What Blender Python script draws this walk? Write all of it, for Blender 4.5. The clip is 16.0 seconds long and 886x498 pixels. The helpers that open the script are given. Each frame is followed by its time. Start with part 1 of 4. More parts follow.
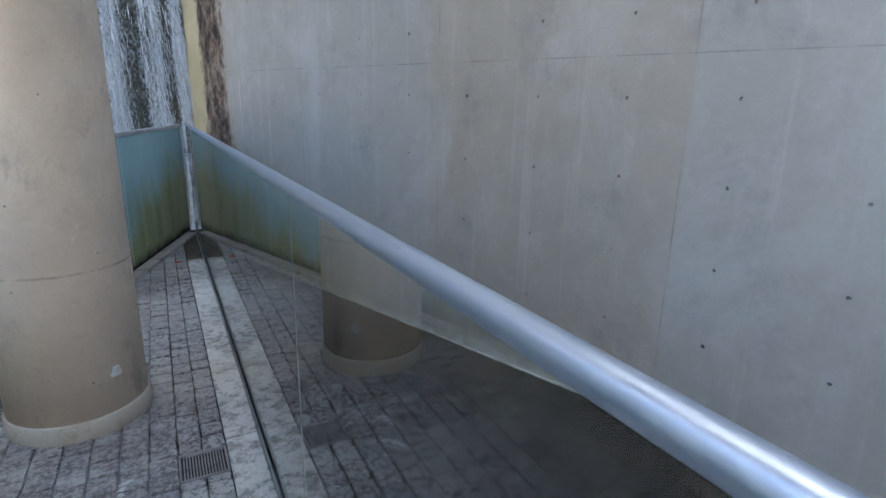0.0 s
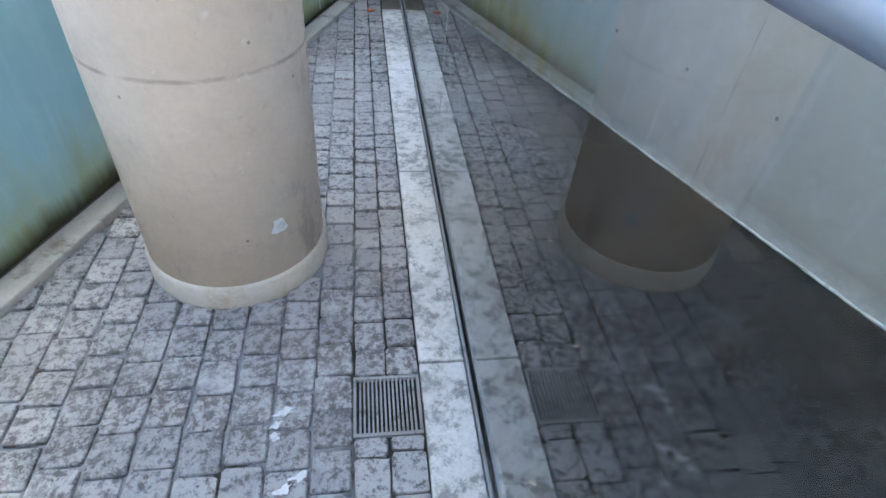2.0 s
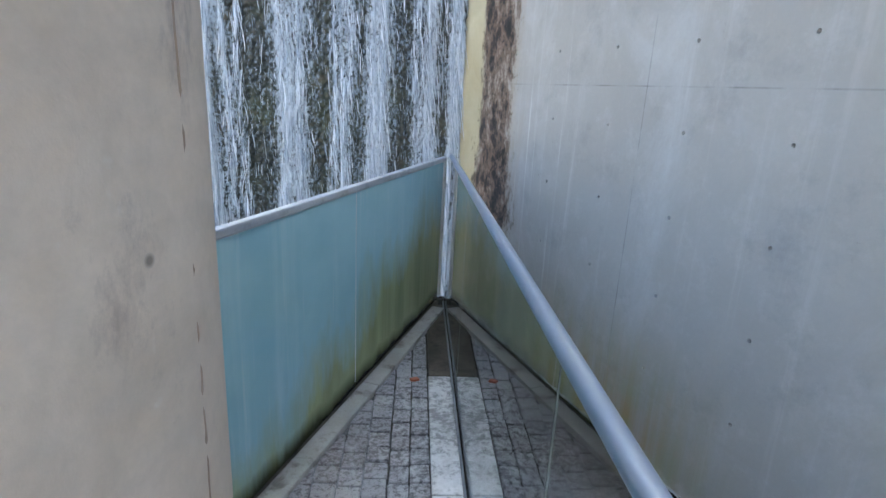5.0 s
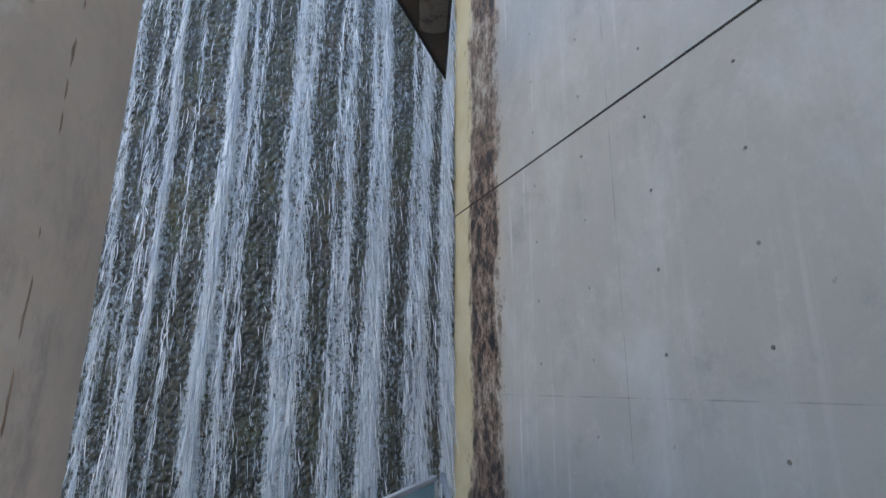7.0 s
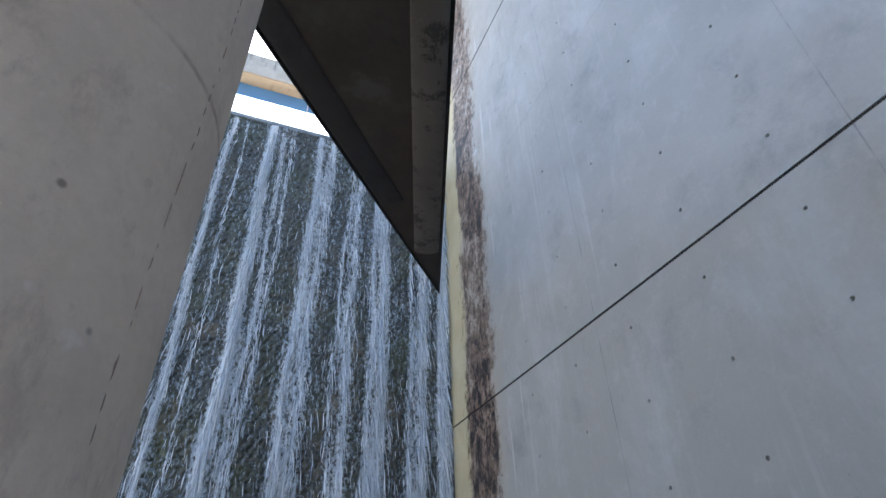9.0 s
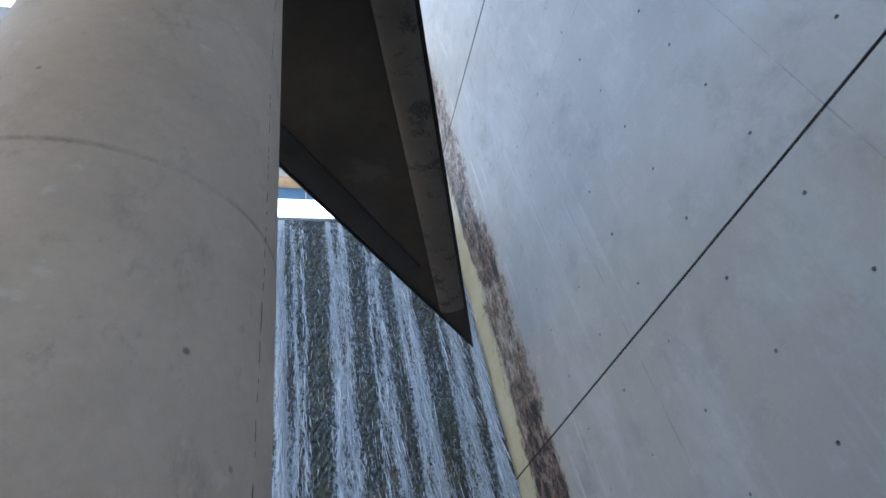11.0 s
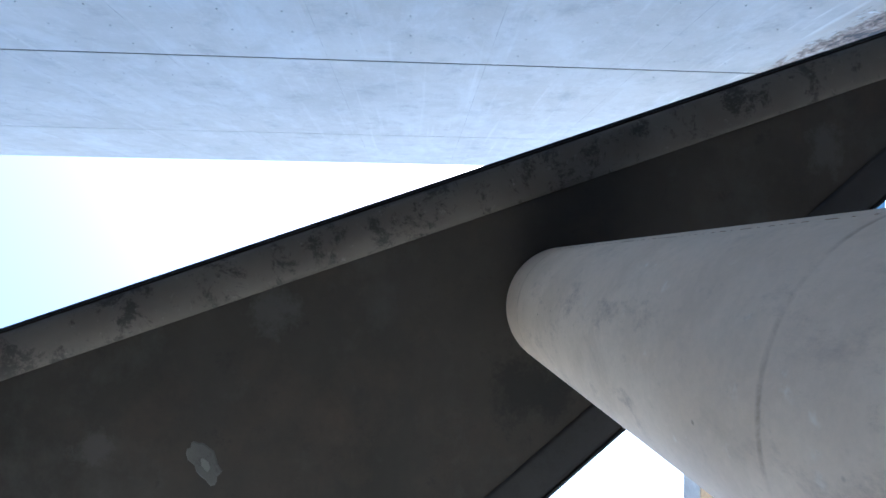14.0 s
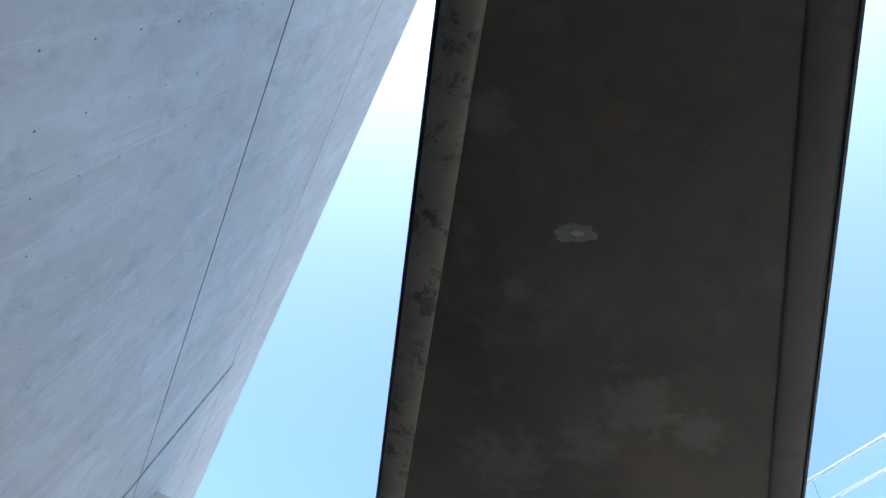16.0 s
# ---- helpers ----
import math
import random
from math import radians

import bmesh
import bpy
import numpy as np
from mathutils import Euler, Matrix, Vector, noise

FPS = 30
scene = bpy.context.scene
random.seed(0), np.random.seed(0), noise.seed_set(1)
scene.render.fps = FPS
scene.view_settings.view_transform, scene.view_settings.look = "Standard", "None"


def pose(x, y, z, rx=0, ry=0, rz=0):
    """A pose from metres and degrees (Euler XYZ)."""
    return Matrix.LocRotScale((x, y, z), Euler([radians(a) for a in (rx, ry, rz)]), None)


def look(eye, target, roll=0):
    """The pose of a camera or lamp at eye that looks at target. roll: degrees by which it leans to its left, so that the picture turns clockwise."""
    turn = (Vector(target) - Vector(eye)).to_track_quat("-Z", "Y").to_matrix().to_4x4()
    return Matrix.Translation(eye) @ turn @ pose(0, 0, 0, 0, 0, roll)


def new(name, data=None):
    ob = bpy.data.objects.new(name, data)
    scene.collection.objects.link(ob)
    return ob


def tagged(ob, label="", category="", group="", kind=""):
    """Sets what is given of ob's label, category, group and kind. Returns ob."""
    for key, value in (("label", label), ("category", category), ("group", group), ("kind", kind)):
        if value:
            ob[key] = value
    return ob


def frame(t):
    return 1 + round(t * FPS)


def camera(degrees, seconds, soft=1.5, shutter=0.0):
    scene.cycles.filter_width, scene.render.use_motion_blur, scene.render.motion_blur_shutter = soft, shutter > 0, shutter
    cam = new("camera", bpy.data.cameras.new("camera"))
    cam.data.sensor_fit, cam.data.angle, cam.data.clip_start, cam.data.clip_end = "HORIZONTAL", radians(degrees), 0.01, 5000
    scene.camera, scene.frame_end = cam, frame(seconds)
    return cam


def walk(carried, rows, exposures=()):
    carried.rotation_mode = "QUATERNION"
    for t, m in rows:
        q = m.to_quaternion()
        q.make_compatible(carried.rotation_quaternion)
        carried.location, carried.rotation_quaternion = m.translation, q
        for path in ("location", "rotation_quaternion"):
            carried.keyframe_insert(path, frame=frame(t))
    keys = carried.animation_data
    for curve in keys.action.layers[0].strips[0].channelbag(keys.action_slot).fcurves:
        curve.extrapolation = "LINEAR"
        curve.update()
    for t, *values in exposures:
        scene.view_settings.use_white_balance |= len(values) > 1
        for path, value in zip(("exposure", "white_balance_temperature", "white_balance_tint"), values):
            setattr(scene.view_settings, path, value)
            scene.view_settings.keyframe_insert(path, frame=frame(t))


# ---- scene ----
cam = camera(78.2, 16.0)
PATH = [
    (0, (-3.094, -5.671, 1.461), (-1.67, -4.37, 0.932), 1.1),
    (0.5, (-2.991, -5.354, 1.34), (-1.798, -3.987, 0.498), 2.8),
    (1, (-2.94, -5.036, 1.305), (-1.862, -3.825, 0.133), 8.8),
    (1.5, (-2.746, -4.716, 1.319), (-1.849, -3.498, 0.011), 8),
    (2, (-2.653, -4.427, 1.329), (-1.89, -3.143, -0.002), 5.7),
    (2.5, (-2.619, -4.137, 1.393), (-1.888, -2.826, 0.072), 5.7),
    (3, (-2.498, -3.912, 1.406), (-1.756, -2.53, 0.166), 5.5),
    (3.5, (-2.352, -3.688, 1.425), (-1.623, -2.209, 0.293), 4.2),
    (4, (-2.319, -3.523, 1.461), (-1.601, -1.948, 0.458), 3.6),
    (4.5, (-2.299, -3.423, 1.55), (-1.558, -1.749, 0.745), 3.3),
    (6.8, (-2.126, -3.463, 1.763), (-1.399, -1.647, 2.175), 0.8),
    (7, (-2.138, -3.468, 1.767), (-1.4141, -1.67, 2.2615), 0.4),
    (7.5, (-2.128, -3.482, 1.801), (-1.4299, -1.7435, 2.5018), -0.1),
    (8, (-2.14, -3.508, 1.819), (-1.4713, -1.8495, 2.7147), -0.5),
    (8.5, (-2.156, -3.555, 1.827), (-1.5179, -1.9739, 2.8732), -0.9),
    (8.7, (-2.162, -3.556, 1.821), (-1.5308, -2.0082, 2.9197), -1),
    (10.8, (-2.233, -3.644, 1.838), (-1.6334, -2.208, 3.0939), -11.3),
    (11, (-2.25, -3.656, 1.803), (-1.6853, -2.2454, 3.104), -13.8),
    (11.5, (-2.347, -3.711, 1.843), (-1.8755, -2.4023, 3.2799), -26),
    (12, (-2.392, -3.767, 1.836), (-1.9913, -2.6431, 3.4405), -37.4),
    (12.5, (-2.391, -3.723, 1.818), (-2.0713, -2.8462, 3.5866), -47.4),
    (13, (-2.399, -3.675, 1.807), (-2.1553, -3.0468, 3.69), -61),
    (13.5, (-2.366, -3.605, 1.781), (-2.2135, -3.2255, 3.7386), -81.9),
    (14, (-2.354, -3.585, 1.782), (-2.2953, -3.4785, 3.7782), -118.1),
    (14.5, (-2.403, -3.53, 1.782), (-2.4135, -3.772, 3.7676), 57.7),
    (15, (-2.457, -3.478, 1.78), (-2.4412, -4.0768, 3.6885), 40.4),
    (15.5, (-2.489, -3.412, 1.795), (-2.5013, -4.3444, 3.5644), 28.5),
    (16, (-2.558, -3.388, 1.788), (-2.6756, -4.4595, 3.4726), 25.2),
]
EXPOSURE = [(0.0, 2.65, 5770, 1), (0.5, 3.1, 5820, 0), (1.5, 3.65, 5670, 0), (2.5, 3.56, 5570, 4), (3.5, 3.45, 5590, 2), (4.5, 3.3, 5670, 1), (7.0, 2.44, 5870, 3), (8.5, 2.18, 5600, 3), (11.0, 2.04, 5370, 1), (12.0, 1.86, 4900, 3), (13.0, 1.94, 4810, 2), (14.0, 2.19, 4920, 0), (14.5, 1.95, 4970, 4), (15.0, 1.63, 4980, 0), (16.0, 1.6, 5150, -1)]
walk(cam, [(t, look(eye, target, roll)) for t, eye, target, roll in PATH], EXPOSURE)

# ---- light ----
world = bpy.data.worlds.new("sky_world")
scene.world = world
world.use_nodes = True
_wn = world.node_tree
_wn.nodes.clear()
_sky = _wn.nodes.new("ShaderNodeTexSky")
_sky.sky_type = "NISHITA"
_sky.sun_disc = False
_sky.sun_elevation = radians(59.6)
_sky.sun_rotation = radians(45.4)
_sky.air_density, _sky.dust_density, _sky.ozone_density = 1.0, 7.0, 1.0
_bg = _wn.nodes.new("ShaderNodeBackground")
_bg.inputs["Strength"].default_value = 0.15
_wo = _wn.nodes.new("ShaderNodeOutputWorld")
_wn.links.new(_sky.outputs[0], _bg.inputs[0])
_wn.links.new(_bg.outputs[0], _wo.inputs[0])
sun = new("sun", bpy.data.lights.new("sun", "SUN"))
sun.data.energy, sun.data.angle, sun.data.color = 3.0, radians(0.53), (1.0, 0.95, 0.86)
sun.matrix_world = look((7.1, 7.0, 17.0), (0, 0, 0))


# ---- materials ----
TIP = Vector((-0.581, 0.393))

class Mat:
    """A node material with a Principled surface and short ways to add noise, ramps, mixes and bump."""

    def __init__(self, name, color=(0.5, 0.5, 0.5), rough=0.6, metal=0.0, coords="Object"):
        self.m = bpy.data.materials.new(name)
        self.m.use_nodes = True
        self.t = self.m.node_tree
        self.b = self.t.nodes["Principled BSDF"]
        self.b.inputs["Base Color"].default_value = (*color, 1)
        self.b.inputs["Roughness"].default_value = rough
        self.b.inputs["Metallic"].default_value = metal
        self.co = self.n("ShaderNodeTexCoord").outputs[coords]
        self.last = None

    def n(self, kind, **kw):
        node = self.t.nodes.new(kind)
        for k, v in kw.items():
            node.inputs[k].default_value = v
        return node

    def link(self, a, b):
        self.t.links.new(a, b)

    def mapped(self, scale=(1, 1, 1), loc=(0, 0, 0)):
        mp = self.n("ShaderNodeMapping")
        mp.inputs["Scale"].default_value = scale
        mp.inputs["Location"].default_value = loc
        self.link(self.co, mp.inputs[0])
        return mp.outputs[0]

    def noise(self, scale=5.0, detail=6.0, rough=0.6, stretch=(1, 1, 1), loc=(0, 0, 0), distort=0.0):
        nz = self.n("ShaderNodeTexNoise", Scale=scale, Detail=detail, Roughness=rough, Distortion=distort)
        self.link(self.mapped(stretch, loc), nz.inputs["Vector"])
        return nz.outputs[0]

    def voronoi(self, scale=5.0, stretch=(1, 1, 1), out=0):
        vz = self.n("ShaderNodeTexVoronoi", Scale=scale)
        self.link(self.mapped(stretch), vz.inputs["Vector"])
        return vz.outputs[out]

    def ramp(self, src, lo, hi, a=0.0, b=1.0):
        mr = self.n("ShaderNodeMapRange")
        mr.inputs[1].default_value, mr.inputs[2].default_value = lo, hi
        mr.inputs[3].default_value, mr.inputs[4].default_value = a, b
        self.link(src, mr.inputs[0])
        return mr.outputs[0]

    def math(self, op, a, b=0.0):
        mt = self.n("ShaderNodeMath")
        mt.operation = op
        for s, i in ((a, 0), (b, 1)):
            if isinstance(s, (int, float)):
                mt.inputs[i].default_value = s
            else:
                self.link(s, mt.inputs[i])
        return mt.outputs[0]

    def axis(self, i):
        sp = self.n("ShaderNodeSeparateXYZ")
        self.link(self.co, sp.inputs[0])
        return sp.outputs[i]

    def mix(self, fac, a, b, mode="MIX"):
        mx = self.n("ShaderNodeMix")
        mx.data_type, mx.blend_type = "RGBA", mode
        for s, i in ((a, 6), (b, 7)):
            if isinstance(s, tuple):
                mx.inputs[i].default_value = (*s, 1)
            else:
                self.link(s, mx.inputs[i])
        if isinstance(fac, (int, float)):
            mx.inputs[0].default_value = fac
        else:
            self.link(fac, mx.inputs[0])
        return mx.outputs[2]

    def color(self, src):
        self.link(src, self.b.inputs["Base Color"])
        return self

    def roughness(self, src):
        self.link(src, self.b.inputs["Roughness"])
        return self

    def bump(self, src, dist=0.002, strength=1.0):
        bp = self.n("ShaderNodeBump", Strength=strength, Distance=dist)
        self.link(src, bp.inputs["Height"])
        if self.last is not None:
            self.link(self.last, bp.inputs["Normal"])
        self.last = bp.outputs[0]
        self.link(self.last, self.b.inputs["Normal"])
        return self

    def random(self):
        return self.n("ShaderNodeObjectInfo").outputs["Random"]

    def island(self):
        return self.n("ShaderNodeNewGeometry").outputs["Random Per Island"]


def concrete_wall_material():
    m = Mat("fair_faced_concrete", rough=0.62)
    y, z = m.axis(1), m.axis(2)
    big = m.noise(0.55, 4, 0.55)
    mid = m.noise(2.6, 8, 0.65, distort=0.4)
    fine = m.noise(38, 6, 0.7)
    base = m.mix(m.ramp(big, 0.32, 0.68), (0.375, 0.36, 0.335), (0.52, 0.51, 0.49))
    base = m.mix(m.ramp(mid, 0.45, 0.75, 0, 0.45), base, (0.36, 0.345, 0.32))
    # tone of each formwork sheet: 1.8 m long, 4.5 m lifts
    cell = m.n("ShaderNodeTexWhiteNoise")
    cell.noise_dimensions = "2D"
    cb = m.n("ShaderNodeCombineXYZ")
    m.link(m.math("FLOOR", m.math("DIVIDE", m.math("ADD", y, 2.75), 1.9)), cb.inputs[0])
    m.link(m.math("FLOOR", m.math("DIVIDE", m.math("SUBTRACT", z, 1.75), 1.75)), cb.inputs[1])
    m.link(cb.outputs[0], cell.inputs["Vector"])
    base = m.mix(m.ramp(cell.outputs[0], 0, 1, 0.1, 0.75), base, (0.42, 0.395, 0.355))
    warm = m.math("MULTIPLY", m.ramp(y, -4.63, -4.60), m.ramp(y, -2.66, -2.69))
    warm = m.math("MULTIPLY", warm, m.ramp(z, 3.4, 3.0))
    base = m.mix(m.math("MULTIPLY", warm, 0.75), base, m.mix(m.ramp(mid, 0.3, 0.7), (0.45, 0.40, 0.335), (0.39, 0.345, 0.29)))
    # pale runs of lime down the face
    runs = m.noise(3.0, 6, 0.6, stretch=(1, 3.0, 0.10), loc=(3, 0, 0))
    base = m.mix(m.ramp(runs, 0.58, 0.78, 0, 0.4), base, (0.68, 0.68, 0.67))
    dark = m.noise(1.7, 9, 0.72, loc=(0, 7, 3))
    base = m.mix(m.ramp(dark, 0.54, 0.68, 0, 0.5), base, (0.25, 0.24, 0.235))
    cloud = m.noise(0.9, 7, 0.7, stretch=(1, 1.4, 0.8), loc=(0, 11, 6), distort=0.5)
    base = m.mix(m.ramp(cloud, 0.5, 0.66, 0, 0.35), base, (0.60, 0.61, 0.62))
    # faint lines of the formwork sheets
    gap = m.noise(3.0, 5, 0.6, loc=(0, 4, 4))
    lines = m.math("ADD", m.ramp(m.math("PINGPONG", m.math("ADD", y, 0.94), 0.915), 0.006, 0.001), m.ramp(m.math("PINGPONG", m.math("SUBTRACT", z, 1.72), 2.1), 0.006, 0.001))
    base = m.mix(m.math("MULTIPLY", lines, m.ramp(gap, 0.42, 0.62, 0.05, 0.75)), base, (0.20, 0.19, 0.18))
    base = m.mix(m.ramp(m.noise(5.0, 8, 0.78, loc=(2, 2, 2)), 0.52, 0.70, 0, 0.30), base, (0.62, 0.62, 0.61))
    # ochre flow and brown black growth where the water wall meets the concrete
    wob = m.noise(2.6, 6, 0.65, stretch=(1, 1, 0.35))
    edge = m.math("ADD", y, m.ramp(wob, 0.3, 0.7, -0.10, 0.10))
    ochre = m.ramp(edge, 1.06, 1.14)
    tan = m.math("MULTIPLY", m.ramp(m.math("ADD", edge, m.ramp(m.noise(6, 8, 0.75, stretch=(1, 1, 0.3)), 0.3, 0.7, -0.2, 0.2)), 0.36, 0.62), m.ramp(edge, 1.16, 1.08))
    blot = m.noise(9.0, 12, 0.86, stretch=(1, 1.0, 0.6), loc=(0, 0, 5), distort=0.15)
    patch = m.noise(1.5, 6, 0.7, loc=(0, 2, 9), stretch=(1, 1, 0.7))
    wet = m.math("ADD", blot, m.math("MULTIPLY", patch, 0.35))
    band = m.math("MULTIPLY", m.ramp(edge, 0.34, 0.66), m.ramp(edge, 1.30, 1.06))
    growth = m.ramp(m.math("ADD", wet, m.ramp(band, 0, 1, -0.25, 0.0)), 0.575, 0.645)
    black = m.ramp(m.math("ADD", wet, m.ramp(band, 0, 1, -0.25, 0.0)), 0.675, 0.72)
    base = m.mix(m.math("MULTIPLY", ochre, 0.9), base, m.mix(m.ramp(mid, 0.35, 0.7), (0.52, 0.42, 0.22), (0.64, 0.56, 0.36)))
    base = m.mix(m.math("MULTIPLY", tan, 0.55), base, m.mix(m.ramp(patch, 0.4, 0.65), (0.46, 0.38, 0.28), (0.33, 0.24, 0.16)))
    base = m.mix(m.math("MULTIPLY", growth, 0.85), base, m.mix(m.ramp(blot, 0.45, 0.6), (0.17, 0.09, 0.055), (0.10, 0.07, 0.035)))
    base = m.mix(black, base, (0.016, 0.013, 0.011))
    # white lime tears beside the growth
    tear = m.math("MULTIPLY", m.ramp(m.noise(8, 5, 0.6, stretch=(1, 1.6, 0.07), loc=(0, 3, 1)), 0.60, 0.68, 0, 0.6), m.math("MULTIPLY", m.ramp(y, -0.5, 0.0), m.ramp(y, 0.5, 0.3)))
    base = m.mix(tear, base, (0.70, 0.70, 0.68))
    # lime crust and algae at the water line
    low = m.math("ADD", z, m.ramp(mid, 0.3, 0.7, -0.05, 0.05))
    base = m.mix(m.math("MULTIPLY", m.ramp(low, -0.36, -0.42), m.ramp(m.noise(7, 8, 0.7), 0.35, 0.6)), base, (0.62, 0.64, 0.58))
    rust = m.math("MULTIPLY", m.math("MULTIPLY", m.ramp(y, -2.1, -1.2), m.ramp(y, 0.3, -0.3)), m.ramp(low, 0.45, -0.3))
    base = m.mix(m.math("MULTIPLY", rust, m.ramp(runs, 0.35, 0.6, 0.3, 0.9)), base, m.mix(m.ramp(mid, 0.4, 0.6), (0.40, 0.26, 0.08), (0.33, 0.31, 0.10)))
    base = m.mix(m.ramp(fine, 0.3, 0.7, 0, 0.10), base, (0.2, 0.2, 0.2))
    m.color(base).roughness(m.ramp(mid, 0.3, 0.7, 0.5, 0.75))
    m.bump(m.noise(4, 7, 0.6), 0.006, 0.6).bump(fine, 0.0012, 0.5)
    return m.m


def column_material():
    m = Mat("beige_column_render", rough=0.7)
    z = m.axis(2)
    big = m.noise(1.6, 6, 0.6)
    mid = m.noise(7, 8, 0.68, distort=0.5)
    fine = m.noise(60, 5, 0.7)
    base = m.mix(m.ramp(big, 0.35, 0.65), (0.60, 0.50, 0.405), (0.72, 0.62, 0.515))
    base = m.mix(m.ramp(mid, 0.46, 0.70, 0, 0.5), base, (0.51, 0.43, 0.34))
    scuff = m.noise(22, 7, 0.75, stretch=(1, 1, 0.7), loc=(8, 3, 1))
    base = m.mix(m.ramp(scuff, 0.60, 0.68, 0, 0.35), base, (0.40, 0.34, 0.29))
    spots = m.noise(16, 4, 0.6, loc=(2, 2, 2))
    base = m.mix(m.ramp(spots, 0.66, 0.76, 0, 0.6), base, (0.80, 0.77, 0.72))
    smear = m.noise(8, 8, 0.75, stretch=(1, 1, 0.5), loc=(5, 1, 3))
    base = m.mix(m.math("MULTIPLY", m.ramp(smear, 0.54, 0.66, 0, 0.7), m.ramp(big, 0.38, 0.55)), base, (0.36, 0.30, 0.26))
    pits = m.voronoi(9.0)
    base = m.mix(m.ramp(pits, 0.06, 0.03, 0, 0.8), base, (0.16, 0.13, 0.10))
    # broken soiling along the ring joints
    for zj in (0.745, 2.46, 4.08):
        near = m.ramp(m.math("ABSOLUTE", m.math("SUBTRACT", z, zj)), 0.008, 0.002)
        base = m.mix(m.math("MULTIPLY", near, m.ramp(mid, 0.40, 0.58, 0, 0.8)), base, (0.30, 0.23, 0.17))
    # slightly browner towards the bottom of the shaft
    low_tint = m.math("MULTIPLY", m.ramp(m.math("ADD", z, m.ramp(mid, 0.3, 0.7, -0.12, 0.12)), 0.30, 0.08), 0.18)
    base = m.mix(low_tint, base, (0.40, 0.33, 0.20))
    base = m.mix(m.ramp(fine, 0.35, 0.7, 0, 0.15), base, (0.28, 0.24, 0.2))
    m.color(base).bump(mid, 0.003, 0.5).bump(fine, 0.0009, 0.5)
    return m.m


def sett_material(name, per_island=False):
    m = Mat(name, rough=0.6)
    rnd = m.island() if per_island else m.random()
    co = m.n("ShaderNodeNewGeometry").outputs["Position"]
    m.co = co
    grain = m.noise(95, 6, 0.75)
    pits = m.noise(36, 9, 0.8, loc=(4, 0, 0), distort=0.1)
    big = m.noise(1.9, 5, 0.6)
    base = m.mix(rnd, (0.24, 0.24, 0.25), (0.38, 0.375, 0.375))
    base = m.mix(m.ramp(grain, 0.40, 0.62, 0, 0.45), base, (0.43, 0.43, 0.435))
    base = m.mix(m.ramp(m.math("ADD", pits, m.ramp(big, 0.3, 0.7, -0.06, 0.06)), 0.49, 0.57, 0, 0.9), base, (0.060, 0.058, 0.060))
    crust = m.noise(19, 10, 0.82, loc=(1, 6, 0), distort=0.08)
    base = m.mix(m.ramp(crust, 0.54, 0.62, 0, 0.75), base, (0.075, 0.070, 0.068))
    lime = m.noise(4.5, 9, 0.75, loc=(0, 0, 4))
    base = m.mix(m.ramp(m.math("ADD", lime, m.ramp(big, 0.3, 0.7, -0.10, 0.10)), 0.56, 0.70, 0, 0.55), base, (0.60, 0.60, 0.60))
    # red brown tinge over part of the floor
    tinge = m.noise(0.8, 4, 0.6, loc=(9, 4, 0))
    base = m.mix(m.ramp(tinge, 0.5, 0.7, 0, 0.3), base, (0.30, 0.22, 0.18))
    wet = m.noise(1.2, 5, 0.6, loc=(5, 1, 0))
    m.color(base).roughness(m.ramp(wet, 0.4, 0.65, 0.32, 0.62))
    m.bump(pits, 0.007, 0.9).bump(crust, 0.005, 0.7).bump(grain, 0.0012, 0.6)
    return m.m


def simple_stone(name, a, b, c, scale=6.0, rough=0.65, bump=0.003):
    m = Mat(name, rough=rough)
    m.co = m.n("ShaderNodeNewGeometry").outputs["Position"]
    n1 = m.noise(scale, 8, 0.7, distort=0.3)
    n2 = m.noise(scale * 9, 6, 0.7)
    n3 = m.noise(scale * 0.25, 4, 0.6, loc=(3, 3, 3))
    base = m.mix(m.ramp(n3, 0.35, 0.65), a, b)
    base = m.mix(m.ramp(n1, 0.52, 0.66, 0, 0.75), base, c)
    base = m.mix(m.ramp(n2, 0.35, 0.7, 0, 0.25), base, tuple(x * 0.5 for x in a))
    m.color(base).bump(n1, bump, 0.6).bump(n2, bump * 0.35, 0.6)
    return m.m


def clear_glass_material():
    m = Mat("clear_balustrade_glass", (0.93, 0.97, 0.945), 0.012)
    m.b.inputs["Transmission Weight"].default_value = 1.0
    m.b.inputs["IOR"].default_value = 1.52
    return m.m


